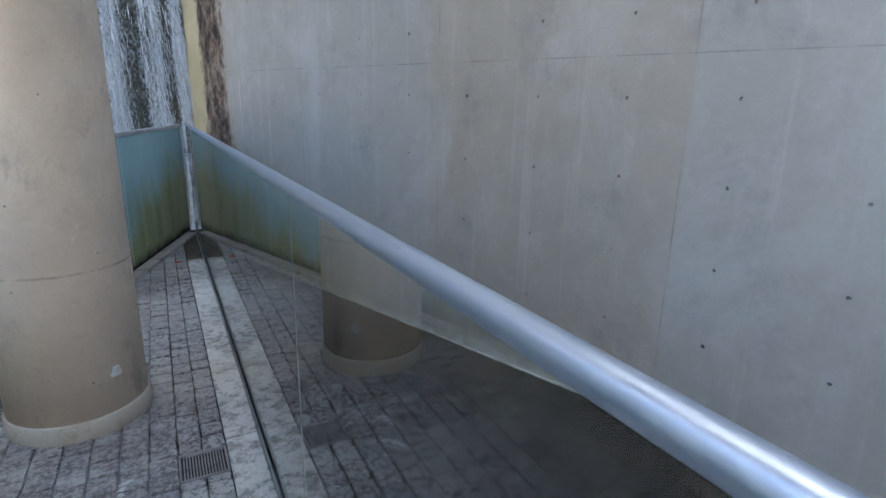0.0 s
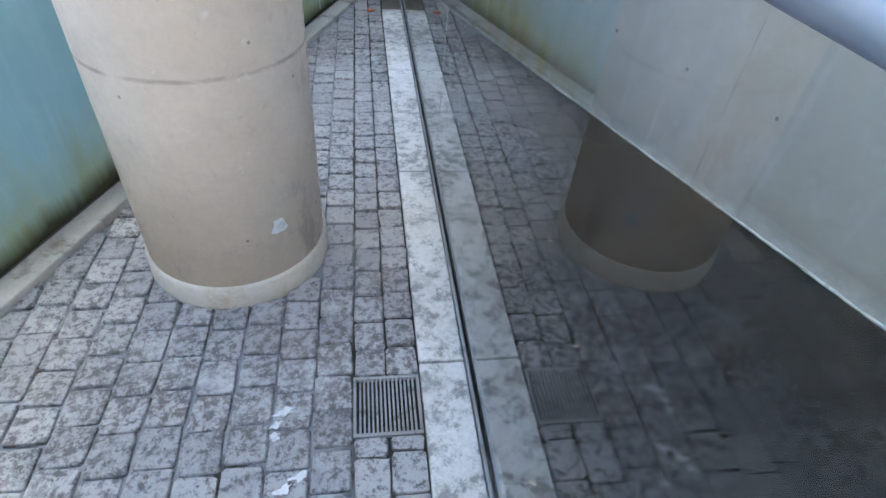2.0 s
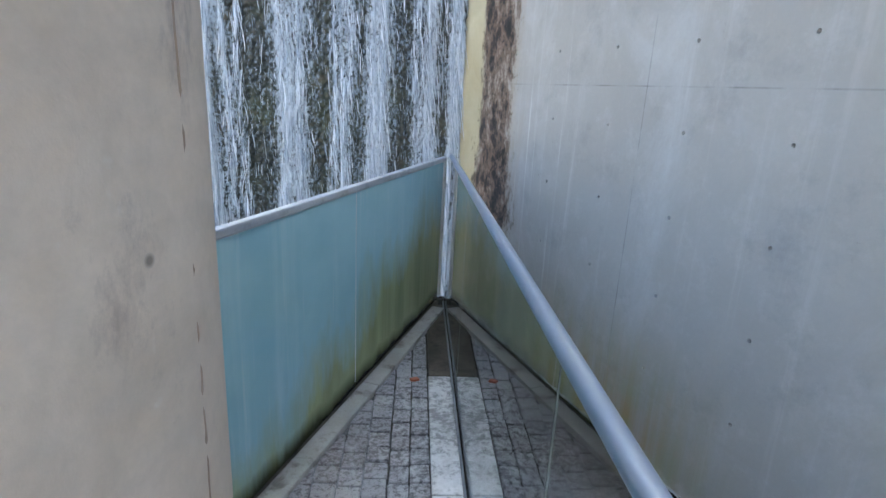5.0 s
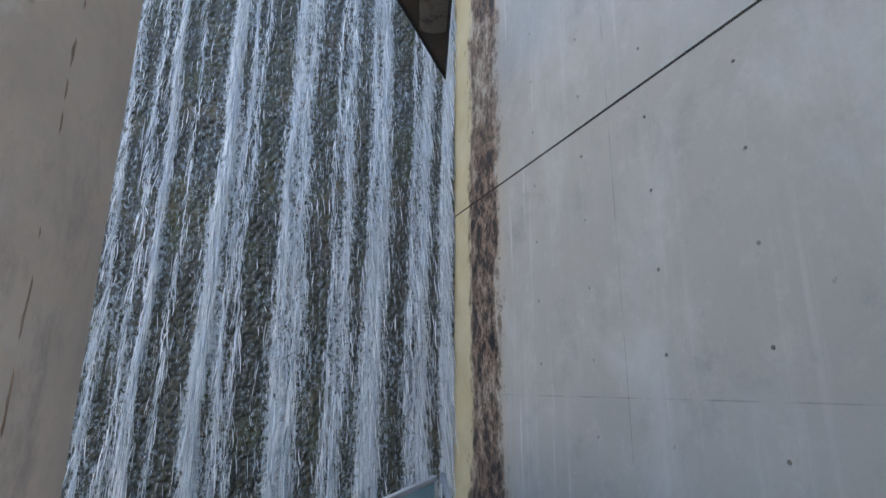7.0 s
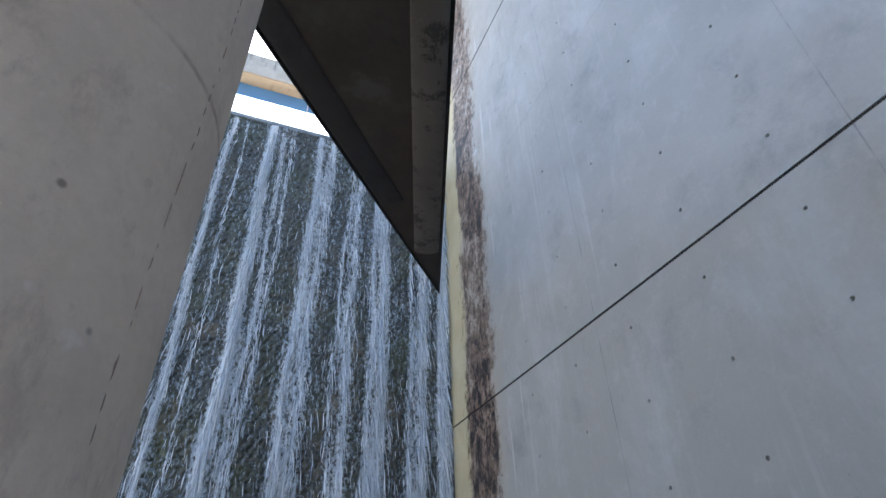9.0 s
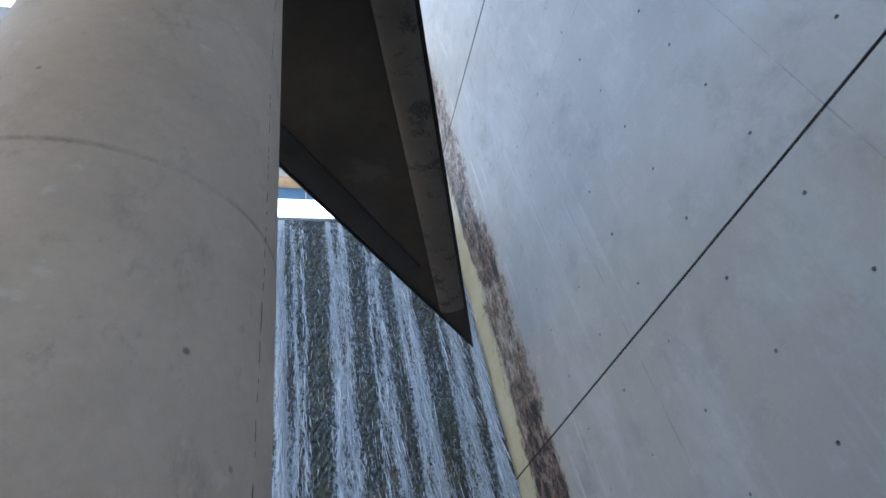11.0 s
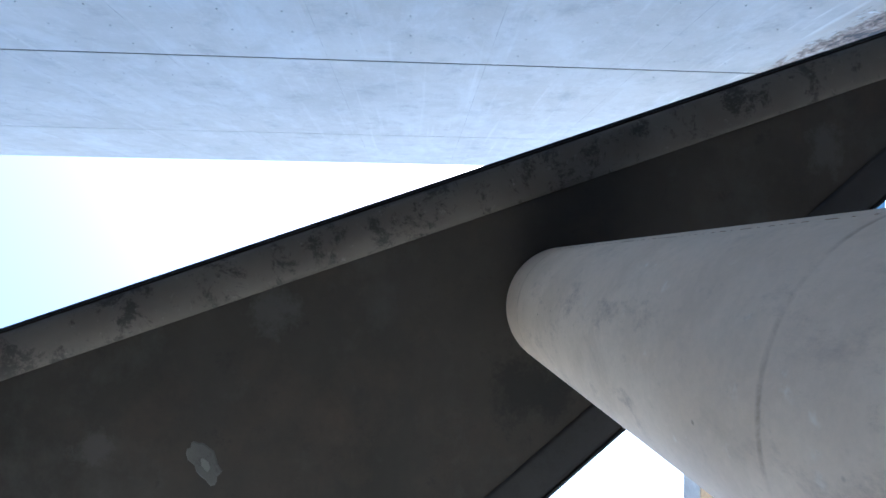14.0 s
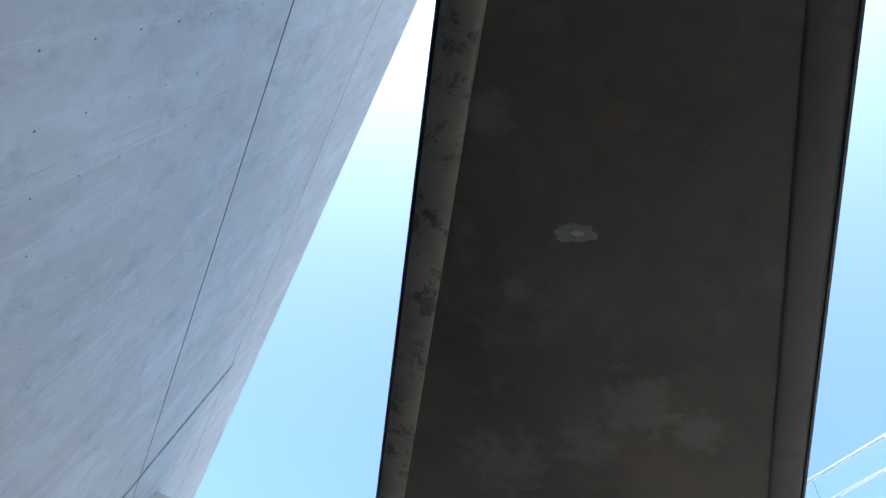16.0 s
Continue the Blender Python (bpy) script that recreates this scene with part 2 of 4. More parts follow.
def teal_glass_material():
    m = Mat("wet_teal_glass", rough=0.22)
    z = m.axis(2)
    big = m.noise(1.3, 4, 0.6)
    runs = m.noise(5, 7, 0.65, stretch=(1, 1, 0.06))
    thin = m.noise(28, 5, 0.6, stretch=(1, 1, 0.04), loc=(0, 0, 3))
    base = m.mix(m.ramp(big, 0.3, 0.7), (0.33, 0.56, 0.63), (0.47, 0.70, 0.74))
    base = m.mix(m.ramp(runs, 0.5, 0.72, 0, 0.5), base, (0.62, 0.79, 0.80))
    base = m.mix(m.ramp(thin, 0.6, 0.72, 0, 0.35), base, (0.62, 0.76, 0.76))
    x = m.axis(0)
    reach = m.math("ADD", m.ramp(x, -2.3, -0.7, 0.24, 0.85), m.ramp(m.noise(3, 6, 0.65, stretch=(1, 1, 0.3)), 0.3, 0.7, -0.2, 0.2))
    algae = m.ramp(m.math("SUBTRACT", reach, z), -0.10, 0.28)
    base = m.mix(m.math("MULTIPLY", algae, 0.85), base, m.mix(m.ramp(runs, 0.35, 0.65), (0.46, 0.47, 0.17), (0.26, 0.27, 0.06)))
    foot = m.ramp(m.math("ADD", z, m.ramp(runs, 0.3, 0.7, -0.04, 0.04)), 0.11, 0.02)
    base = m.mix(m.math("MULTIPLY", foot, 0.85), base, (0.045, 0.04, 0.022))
    m.color(base).bump(thin, 0.0008, 0.4)
    m.b.inputs["Coat Weight"].default_value = 0.6
    m.b.inputs["Coat Roughness"].default_value = 0.06
    return m.m


def brushed_steel_material():
    m = Mat("satin_steel", (0.62, 0.63, 0.65), 0.32, 1.0)
    scr = m.noise(30, 6, 0.7, stretch=(1, 1, 1))
    m.roughness(m.ramp(scr, 0.3, 0.7, 0.34, 0.5)).bump(m.noise(220, 3, 0.6), 0.0003, 0.3)
    return m.m


def soffit_material():
    m = Mat("black_stained_soffit", rough=0.72)
    big = m.noise(1.1, 6, 0.65)
    mid = m.noise(3.6, 8, 0.75, distort=0.15)
    fine = m.noise(45, 5, 0.7)
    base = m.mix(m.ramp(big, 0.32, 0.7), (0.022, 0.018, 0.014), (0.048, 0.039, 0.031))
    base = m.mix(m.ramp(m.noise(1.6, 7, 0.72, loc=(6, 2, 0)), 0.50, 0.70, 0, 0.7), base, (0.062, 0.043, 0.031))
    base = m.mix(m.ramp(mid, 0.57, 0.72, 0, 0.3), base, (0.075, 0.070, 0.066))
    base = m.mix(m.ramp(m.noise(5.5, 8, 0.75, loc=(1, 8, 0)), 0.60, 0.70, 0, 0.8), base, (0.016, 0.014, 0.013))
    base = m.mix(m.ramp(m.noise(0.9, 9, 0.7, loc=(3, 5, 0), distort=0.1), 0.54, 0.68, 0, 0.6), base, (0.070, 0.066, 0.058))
    # damp black stain beside the column, and thin pale blooms
    x, y = m.axis(0), m.axis(1)
    ragged = m.noise(7, 9, 0.75, loc=(4, 4, 0))

    def stain(px, py, r, lo, hi):
        d = m.math("SQRT", m.math("ADD", m.math("POWER", m.math("SUBTRACT", x, px - TIP.x), 2.0), m.math("POWER", m.math("SUBTRACT", y, py - TIP.y), 2.0)))
        return m.ramp(m.math("ADD", m.math("DIVIDE", d, r), m.ramp(ragged, 0.3, 0.7, 0.8, -0.8)), 1.0, 0.35, lo, hi)

    for px, py, r in ((-2.92, -3.05, 0.22), (-2.99, -2.90, 0.13)):
        base = m.mix(stain(px, py, r, 0, 0.9), base, (0.009, 0.008, 0.007))
    for px, py, r in ((-2.575, -4.235, 0.13), (-1.77, -1.57, 0.12), (-3.194, -5.012, 0.10), (-4.25, -5.30, 0.28), (-4.60, -5.25, 0.2), (-3.90, -6.30, 0.35), (-4.2, -5.75, 0.25)):
        base = m.mix(stain(px, py, r, 0, 0.55), base, (0.085, 0.080, 0.074))
    m.color(base).bump(mid, 0.004, 0.4).bump(fine, 0.001, 0.5)
    return m.m


def edge_steel_material():
    m = Mat("weathered_edge_steel", rough=0.6)
    mid = m.noise(6.0, 12, 0.82, distort=0.25)
    pit = m.noise(24, 7, 0.75)
    base = m.mix(m.ramp(m.noise(1.3, 5, 0.6), 0.35, 0.65), (0.080, 0.067, 0.056), (0.130, 0.113, 0.098))
    base = m.mix(m.ramp(mid, 0.52, 0.58, 0, 0.9), base, (0.022, 0.019, 0.017))
    base = m.mix(m.ramp(pit, 0.60, 0.72, 0, 0.6), base, (0.27, 0.25, 0.23))
    m.color(base).bump(mid, 0.004, 0.7).bump(pit, 0.0015, 0.6)
    return m.m


def fall_rock_material():
    m = Mat("wet_pebble_fall_face", rough=0.3)
    stone = m.noise(24, 2, 0.5, stretch=(1, 1, 1.2))
    n1 = m.noise(1.6, 6, 0.7)
    fine = m.noise(90, 5, 0.7)
    base = m.mix(m.ramp(stone, 0.35, 0.65), (0.024, 0.027, 0.025), (0.080, 0.078, 0.060))
    base = m.mix(m.ramp(n1, 0.48, 0.66, 0, 0.7), base, (0.075, 0.085, 0.036))
    base = m.mix(m.ramp(m.noise(2.1, 6, 0.7, loc=(0, 0, 8)), 0.55, 0.70, 0, 0.6), base, (0.17, 0.125, 0.065))
    # a lace of spray, thickest where the streams run
    at = m.n("ShaderNodeAttribute")
    at.attribute_name = "flow"
    flow = at.outputs["Fac"]
    lace = m.noise(42, 6, 0.72, stretch=(1, 1, 0.5), distort=0.5)
    thread = m.noise(20, 6, 0.7, stretch=(1.3, 1, 0.10), loc=(3, 0, 0))
    cover = m.math("ADD", m.math("ADD", m.math("MULTIPLY", lace, 0.65), m.math("MULTIPLY", thread, 0.35)), m.math("MULTIPLY", flow, 0.16))
    foam = m.ramp(cover, 0.525, 0.61)
    white = m.mix(m.ramp(flow, 0.1, 0.9), (0.32, 0.37, 0.43), (0.80, 0.84, 0.89))
    base = m.mix(m.math("MULTIPLY", foam, 0.92), base, white)
    m.color(base).roughness(m.ramp(foam, 0, 1, 0.34, 0.55)).bump(fine, 0.002, 0.5).bump(lace, 0.008, 0.5)
    return m.m


def foam_material():
    m = Mat("white_falling_water", rough=0.35)
    fl = m.noise(30, 7, 0.75, stretch=(1, 1, 0.22))
    tone = m.mix(m.ramp(m.island(), 0.0, 0.75), (0.26, 0.31, 0.37), (0.86, 0.88, 0.92))
    base = m.mix(m.ramp(fl, 0.34, 0.54, 0.3, 0.0), tone, (0.30, 0.35, 0.41))
    m.color(base).bump(fl, 0.010, 0.8)
    return m.m


def water_material():
    m = Mat("dark_pool_water", (0.005, 0.0045, 0.0035), 0.22)
    m.b.inputs["Specular IOR Level"].default_value = 0.04
    m.b.inputs["IOR"].default_value = 1.33
    m.bump(m.noise(6, 4, 0.5), 0.003, 0.3)
    return m.m


def beam_material():
    m = Mat("pale_weathered_beam", rough=0.75)
    z = m.axis(2)
    n1 = m.noise(3, 8, 0.7)
    base = m.mix(m.ramp(n1, 0.35, 0.7), (0.34, 0.32, 0.29), (0.48, 0.46, 0.43))
    drip = m.math("MULTIPLY", m.ramp(m.noise(6, 7, 0.7, stretch=(1, 1, 0.25)), 0.52, 0.62), m.ramp(z, 0.15, 0.40))
    base = m.mix(m.math("MULTIPLY", drip, 0.85), base, (0.07, 0.065, 0.06))
    m.color(base).bump(n1, 0.004, 0.5)
    return m.m


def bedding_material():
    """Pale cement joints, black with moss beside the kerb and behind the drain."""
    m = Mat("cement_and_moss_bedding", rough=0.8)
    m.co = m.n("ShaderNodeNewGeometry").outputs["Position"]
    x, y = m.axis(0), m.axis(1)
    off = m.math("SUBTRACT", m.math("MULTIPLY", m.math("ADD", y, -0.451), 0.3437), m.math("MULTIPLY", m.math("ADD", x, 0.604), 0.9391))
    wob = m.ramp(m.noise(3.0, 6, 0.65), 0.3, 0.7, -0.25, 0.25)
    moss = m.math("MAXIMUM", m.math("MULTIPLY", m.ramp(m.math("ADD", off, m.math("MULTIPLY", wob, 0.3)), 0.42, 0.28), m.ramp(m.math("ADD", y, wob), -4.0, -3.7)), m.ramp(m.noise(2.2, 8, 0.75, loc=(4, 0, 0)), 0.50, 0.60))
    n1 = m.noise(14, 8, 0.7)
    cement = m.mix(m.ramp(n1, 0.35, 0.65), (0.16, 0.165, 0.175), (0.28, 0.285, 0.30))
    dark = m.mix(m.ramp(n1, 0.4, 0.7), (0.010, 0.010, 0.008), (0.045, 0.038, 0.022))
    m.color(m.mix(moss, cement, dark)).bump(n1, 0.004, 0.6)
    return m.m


def kerb_material():
    """Pale stone with clouded dirt and small dark worn pits."""
    m = Mat("pale_kerb_stone", rough=0.6)
    m.co = m.n("ShaderNodeNewGeometry").outputs["Position"]
    big = m.noise(1.7, 5, 0.65, loc=(2, 5, 0))
    mid = m.noise(15, 10, 0.8, distort=0.15)
    fine = m.noise(70, 6, 0.7)
    base = m.mix(m.ramp(big, 0.35, 0.65), (0.50, 0.50, 0.485), (0.68, 0.675, 0.66))
    base = m.mix(m.ramp(m.math("ADD", mid, m.ramp(big, 0.35, 0.65, 0.07, -0.05)), 0.50, 0.60, 0, 0.85), base, (0.15, 0.15, 0.145))
    base = m.mix(m.ramp(m.noise(5, 8, 0.75, loc=(7, 1, 0)), 0.52, 0.64, 0, 0.6), base, (0.30, 0.295, 0.275))
    base = m.mix(m.ramp(fine, 0.38, 0.68, 0, 0.3), base, (0.24, 0.24, 0.235))
    m.color(base).bump(mid, 0.004, 0.7).bump(fine, 0.001, 0.6)
    return m.m


CONCRETE = concrete_wall_material()
COLUMN = column_material()
SETT = sett_material("granite_sett")
SETT_REST = sett_material("granite_sett_field", True)
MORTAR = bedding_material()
KERB = kerb_material()
KERB_DARK = simple_stone("mossy_corner_stone", (0.030, 0.025, 0.016), (0.13, 0.11, 0.08), (0.012, 0.011, 0.008), 15)
UPSTAND = simple_stone("stained_mortar_upstand", (0.34, 0.32, 0.28), (0.50, 0.48, 0.44), (0.10, 0.08, 0.055), 8)
RING = simple_stone("pale_mortar_collar", (0.48, 0.43, 0.36), (0.60, 0.56, 0.50), (0.36, 0.26, 0.13), 6)
DROPPING = simple_stone("white_splash", (0.54, 0.55, 0.56), (0.64, 0.65, 0.66), (0.36, 0.36, 0.36), 26)
GLASS = clear_glass_material()
TEAL = teal_glass_material()
STEEL = brushed_steel_material()
# satin steel with the reflected sky's blue mixed into its colour
RAIL = brushed_steel_material()
RAIL.name = "sky_tinted_satin_rail"
RAIL.node_tree.nodes["Principled BSDF"].inputs["Base Color"].default_value = (0.50, 0.57, 0.70, 1)
GREY_PAINT = simple_stone("grey_painted_rail", (0.40, 0.42, 0.45), (0.48, 0.50, 0.53), (0.30, 0.31, 0.32), 8, 0.45, 0.001)
WHITE_SEAL = simple_stone("white_silicone_seal", (0.66, 0.66, 0.64), (0.74, 0.74, 0.72), (0.40, 0.38, 0.33), 12, 0.5)
CHANNEL = simple_stone("dull_aluminium_channel", (0.20, 0.21, 0.22), (0.27, 0.28, 0.29), (0.09, 0.09, 0.085), 10, 0.45)
IRON = simple_stone("galvanised_grate_iron", (0.20, 0.20, 0.20), (0.27, 0.27, 0.27), (0.08, 0.065, 0.05), 22, 0.5)
PIT = Mat("drain_pit_dark", (0.004, 0.004, 0.004), 0.9).m
JOINT = simple_stone("black_joint_filler", (0.020, 0.018, 0.016), (0.030, 0.026, 0.023), (0.09, 0.07, 0.05), 7, 0.8)
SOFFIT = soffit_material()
EDGE = edge_steel_material()
EDGE_DARK = simple_stone("darker_edge_steel", (0.022, 0.020, 0.020), (0.036, 0.032, 0.031), (0.012, 0.010, 0.010), 5, 0.65)
BLACK_STEEL = Mat("black_painted_steel", (0.012, 0.012, 0.014), 0.45).m
ROCK = fall_rock_material()
FOAM = foam_material()
WATER = water_material()
BEAM = beam_material()
# tan that stands for warm light bounced up onto the beams
TAN_BOUNCE = simple_stone("tan_bounce_tint", (0.31, 0.225, 0.145), (0.38, 0.28, 0.185), (0.20, 0.14, 0.085), 3)
COPING = simple_stone("wet_grey_coping", (0.20, 0.22, 0.24), (0.28, 0.30, 0.32), (0.12, 0.13, 0.13), 5, 0.3)
BOUNCE_PAVING = simple_stone("pale_bounce_paving", (0.48, 0.43, 0.36), (0.55, 0.50, 0.42), (0.38, 0.34, 0.28), 2)
TERRACE = simple_stone("terrace_concrete", (0.40, 0.38, 0.35), (0.48, 0.46, 0.43), (0.30, 0.29, 0.27), 2)
GROUND = simple_stone("dry_earth", (0.20, 0.17, 0.13), (0.27, 0.24, 0.19), (0.12, 0.12, 0.07), 1.2)
BARK = simple_stone("dry_bark", (0.16, 0.12, 0.08), (0.24, 0.18, 0.12), (0.08, 0.06, 0.05), 14)
LEAF = simple_stone("yellow_leaf", (0.42, 0.30, 0.05), (0.50, 0.34, 0.06), (0.30, 0.20, 0.05), 30)
DEAD_LEAF = simple_stone("fallen_leaf", (0.20, 0.13, 0.06), (0.30, 0.20, 0.09), (0.12, 0.08, 0.04), 30)
CLAY = simple_stone("red_clay_chip", (0.40, 0.12, 0.06), (0.46, 0.15, 0.08), (0.25, 0.08, 0.05), 25)
CRUST = simple_stone("pale_lime_crust", (0.26, 0.26, 0.23), (0.44, 0.45, 0.41), (0.06, 0.055, 0.04), 10, 0.7)
SEAM_RUST = simple_stone("rusty_mould_seam", (0.30, 0.22, 0.16), (0.42, 0.33, 0.25), (0.16, 0.09, 0.06), 14)
GLASS_EDGE = simple_stone("pale_green_glass_edge", (0.34, 0.38, 0.34), (0.42, 0.45, 0.40), (0.22, 0.25, 0.22), 20, 0.2, 0.0005)
SEAM = simple_stone("grey_green_glass_seam", (0.16, 0.18, 0.17), (0.24, 0.26, 0.24), (0.40, 0.40, 0.36), 9, 0.35, 0.001)
# the blue of mirrored sky is painted into the base colour
SKY_BLUE_GLASS = Mat("sky_tinted_glass", (0.10, 0.22, 0.42), 0.08).m


# ---- mesh helpers ----
def mesh_ob(name, verts, faces, material, parent=None, label="", smooth=False):
    me = bpy.data.meshes.new(name)
    me.from_pydata([tuple(v) for v in verts], [], faces)
    me.materials.append(material)
    if smooth:
        for p in me.polygons:
            p.use_smooth = True
    me.update()
    ob = new(name, me)
    if parent is not None:
        ob.parent = parent
    if label:
        ob["label"] = label
    return ob


def part(name, bm, material, parent=None, label="", smooth=False):
    me = bpy.data.meshes.new(name)
    bmesh.ops.recalc_face_normals(bm, faces=bm.faces)
    bm.to_mesh(me)
    bm.free()
    me.materials.append(material)
    if smooth:
        for p in me.polygons:
            p.use_smooth = True
    ob = new(name, me)
    if parent is not None:
        ob.parent = parent
    if label:
        ob["label"] = label
    return ob


def thing(name, label, category, at=(0, 0, 0), group="", kind=""):
    ob = new(name)
    ob.location = at
    ob.empty_display_size = 0.1
    return tagged(ob, label, category, group, kind)


def prism(points, z0, z1, bevel=0.0):
    """An upright prism over plan points."""
    bm = bmesh.new()
    lo = [bm.verts.new((x, y, z0)) for x, y in points]
    hi = [bm.verts.new((x, y, z1)) for x, y in points]
    bm.faces.new(lo[::-1])
    bm.faces.new(hi)
    k = len(points)
    for i in range(k):
        bm.faces.new((lo[i], lo[(i + 1) % k], hi[(i + 1) % k], hi[i]))
    if bevel:
        bmesh.ops.bevel(bm, geom=list(bm.edges), offset=bevel, segments=2, affect="EDGES", profile=0.6)
    return bm


def box(x0, x1, y0, y1, z0, z1, bevel=0.0):
    return prism([(x0, y0), (x1, y0), (x1, y1), (x0, y1)], z0, z1, bevel)


def tube(path, radius, sides=20, caps=True):
    """A round tube along 3D points, radius a number or one for each point."""
    bm = bmesh.new()
    pts = [Vector(p) for p in path]
    rings = []
    for i, p in enumerate(pts):
        t = (pts[min(i + 1, len(pts) - 1)] - pts[max(i - 1, 0)]).normalized()
        a = t.cross(Vector((0, 0, 1)))
        if a.length < 1e-3:
            a = t.cross(Vector((1, 0, 0)))
        a.normalize()
        b = a.cross(t)
        r = radius[i] if isinstance(radius, (list, tuple)) else radius
        rings.append([bm.verts.new(p + r * (math.cos(6.28318 * k / sides) * a + math.sin(6.28318 * k / sides) * b)) for k in range(sides)])
    for r0, r1 in zip(rings, rings[1:]):
        for k in range(sides):
            bm.faces.new((r0[k], r0[(k + 1) % sides], r1[(k + 1) % sides], r1[k]))
    if caps:
        bm.faces.new(rings[0])
        bm.faces.new(rings[-1][::-1])
    return bm


def lathe(profile, sides=96):
    bm = bmesh.new()
    rings = [[bm.verts.new((r * math.cos(6.28318530718 * k / sides), r * math.sin(6.28318530718 * k / sides), z)) for k in range(sides)] for r, z in profile]
    for r0, r1 in zip(rings, rings[1:]):
        for k in range(sides):
            bm.faces.new((r0[k], r0[(k + 1) % sides], r1[(k + 1) % sides], r1[k]))
    bm.faces.new(rings[0][::-1])
    bm.faces.new(rings[-1])
    return bm


# ---- plan ----
CORNER = Vector((-0.604, 0.451))
A_GLASS, A_TEAL = radians(20.1), radians(39.95)
DG = Vector((math.sin(A_GLASS), math.cos(A_GLASS)))
NG = Vector((DG.y, -DG.x))
DT = Vector((math.sin(A_TEAL), math.cos(A_TEAL)))
NT = Vector((-DT.y, DT.x))


def at_glass(u, v):
    """Plan point u metres back from the corner along the clear glass, v metres to its walkway side."""
    return CORNER - u * DG - v * NG


def at_teal(u, v):
    """Plan point u metres back from the corner along the teal glass, v metres outside it."""
    return CORNER - u * DT + v * NT


def strip(fn, u0, u1, v0, v1, z0, z1, bevel=0.0):
    return prism([tuple(fn(u0, v0)), tuple(fn(u1, v0)), tuple(fn(u1, v1)), tuple(fn(u0, v1))], z0, z1, bevel)


WATER_Z = -0.45
SOFFIT_Z = 4.353
WALL_TOP = 14.523
JOINTS = [-1.0, 3.5, 8.078, 11.714, WALL_TOP]
FALL_Y = 1.55

# ---- ground and water ----
ground = mesh_ob("ground", [(-600, -600, -1.2), (600, -600, -1.2), (600, 600, -1.2), (-600, 600, -1.2)], [(0, 1, 2, 3)], GROUND)
tagged(ground, "dry brown earth around the sunken court", "ground", kind="structure")
# out of view; a pale sunlit sheet added to bounce light under the slab
pavement = part("pavement", box(-80, -5.6, -80, FALL_Y + 0.35, -1.1, -0.38), BOUNCE_PAVING)
tagged(pavement, "unseen pale paving added across the pool to bounce sunlight", "pavement", kind="structure")
water = mesh_ob("water", [(-5.6, -42, WATER_Z), (0.05, -42, WATER_Z), (0.05, 1.7, WATER_Z), (-5.6, 1.7, WATER_Z)], [(0, 1, 2, 3)], WATER)
tagged(water, "still dark pool water beside the walkway", "water", kind="structure")


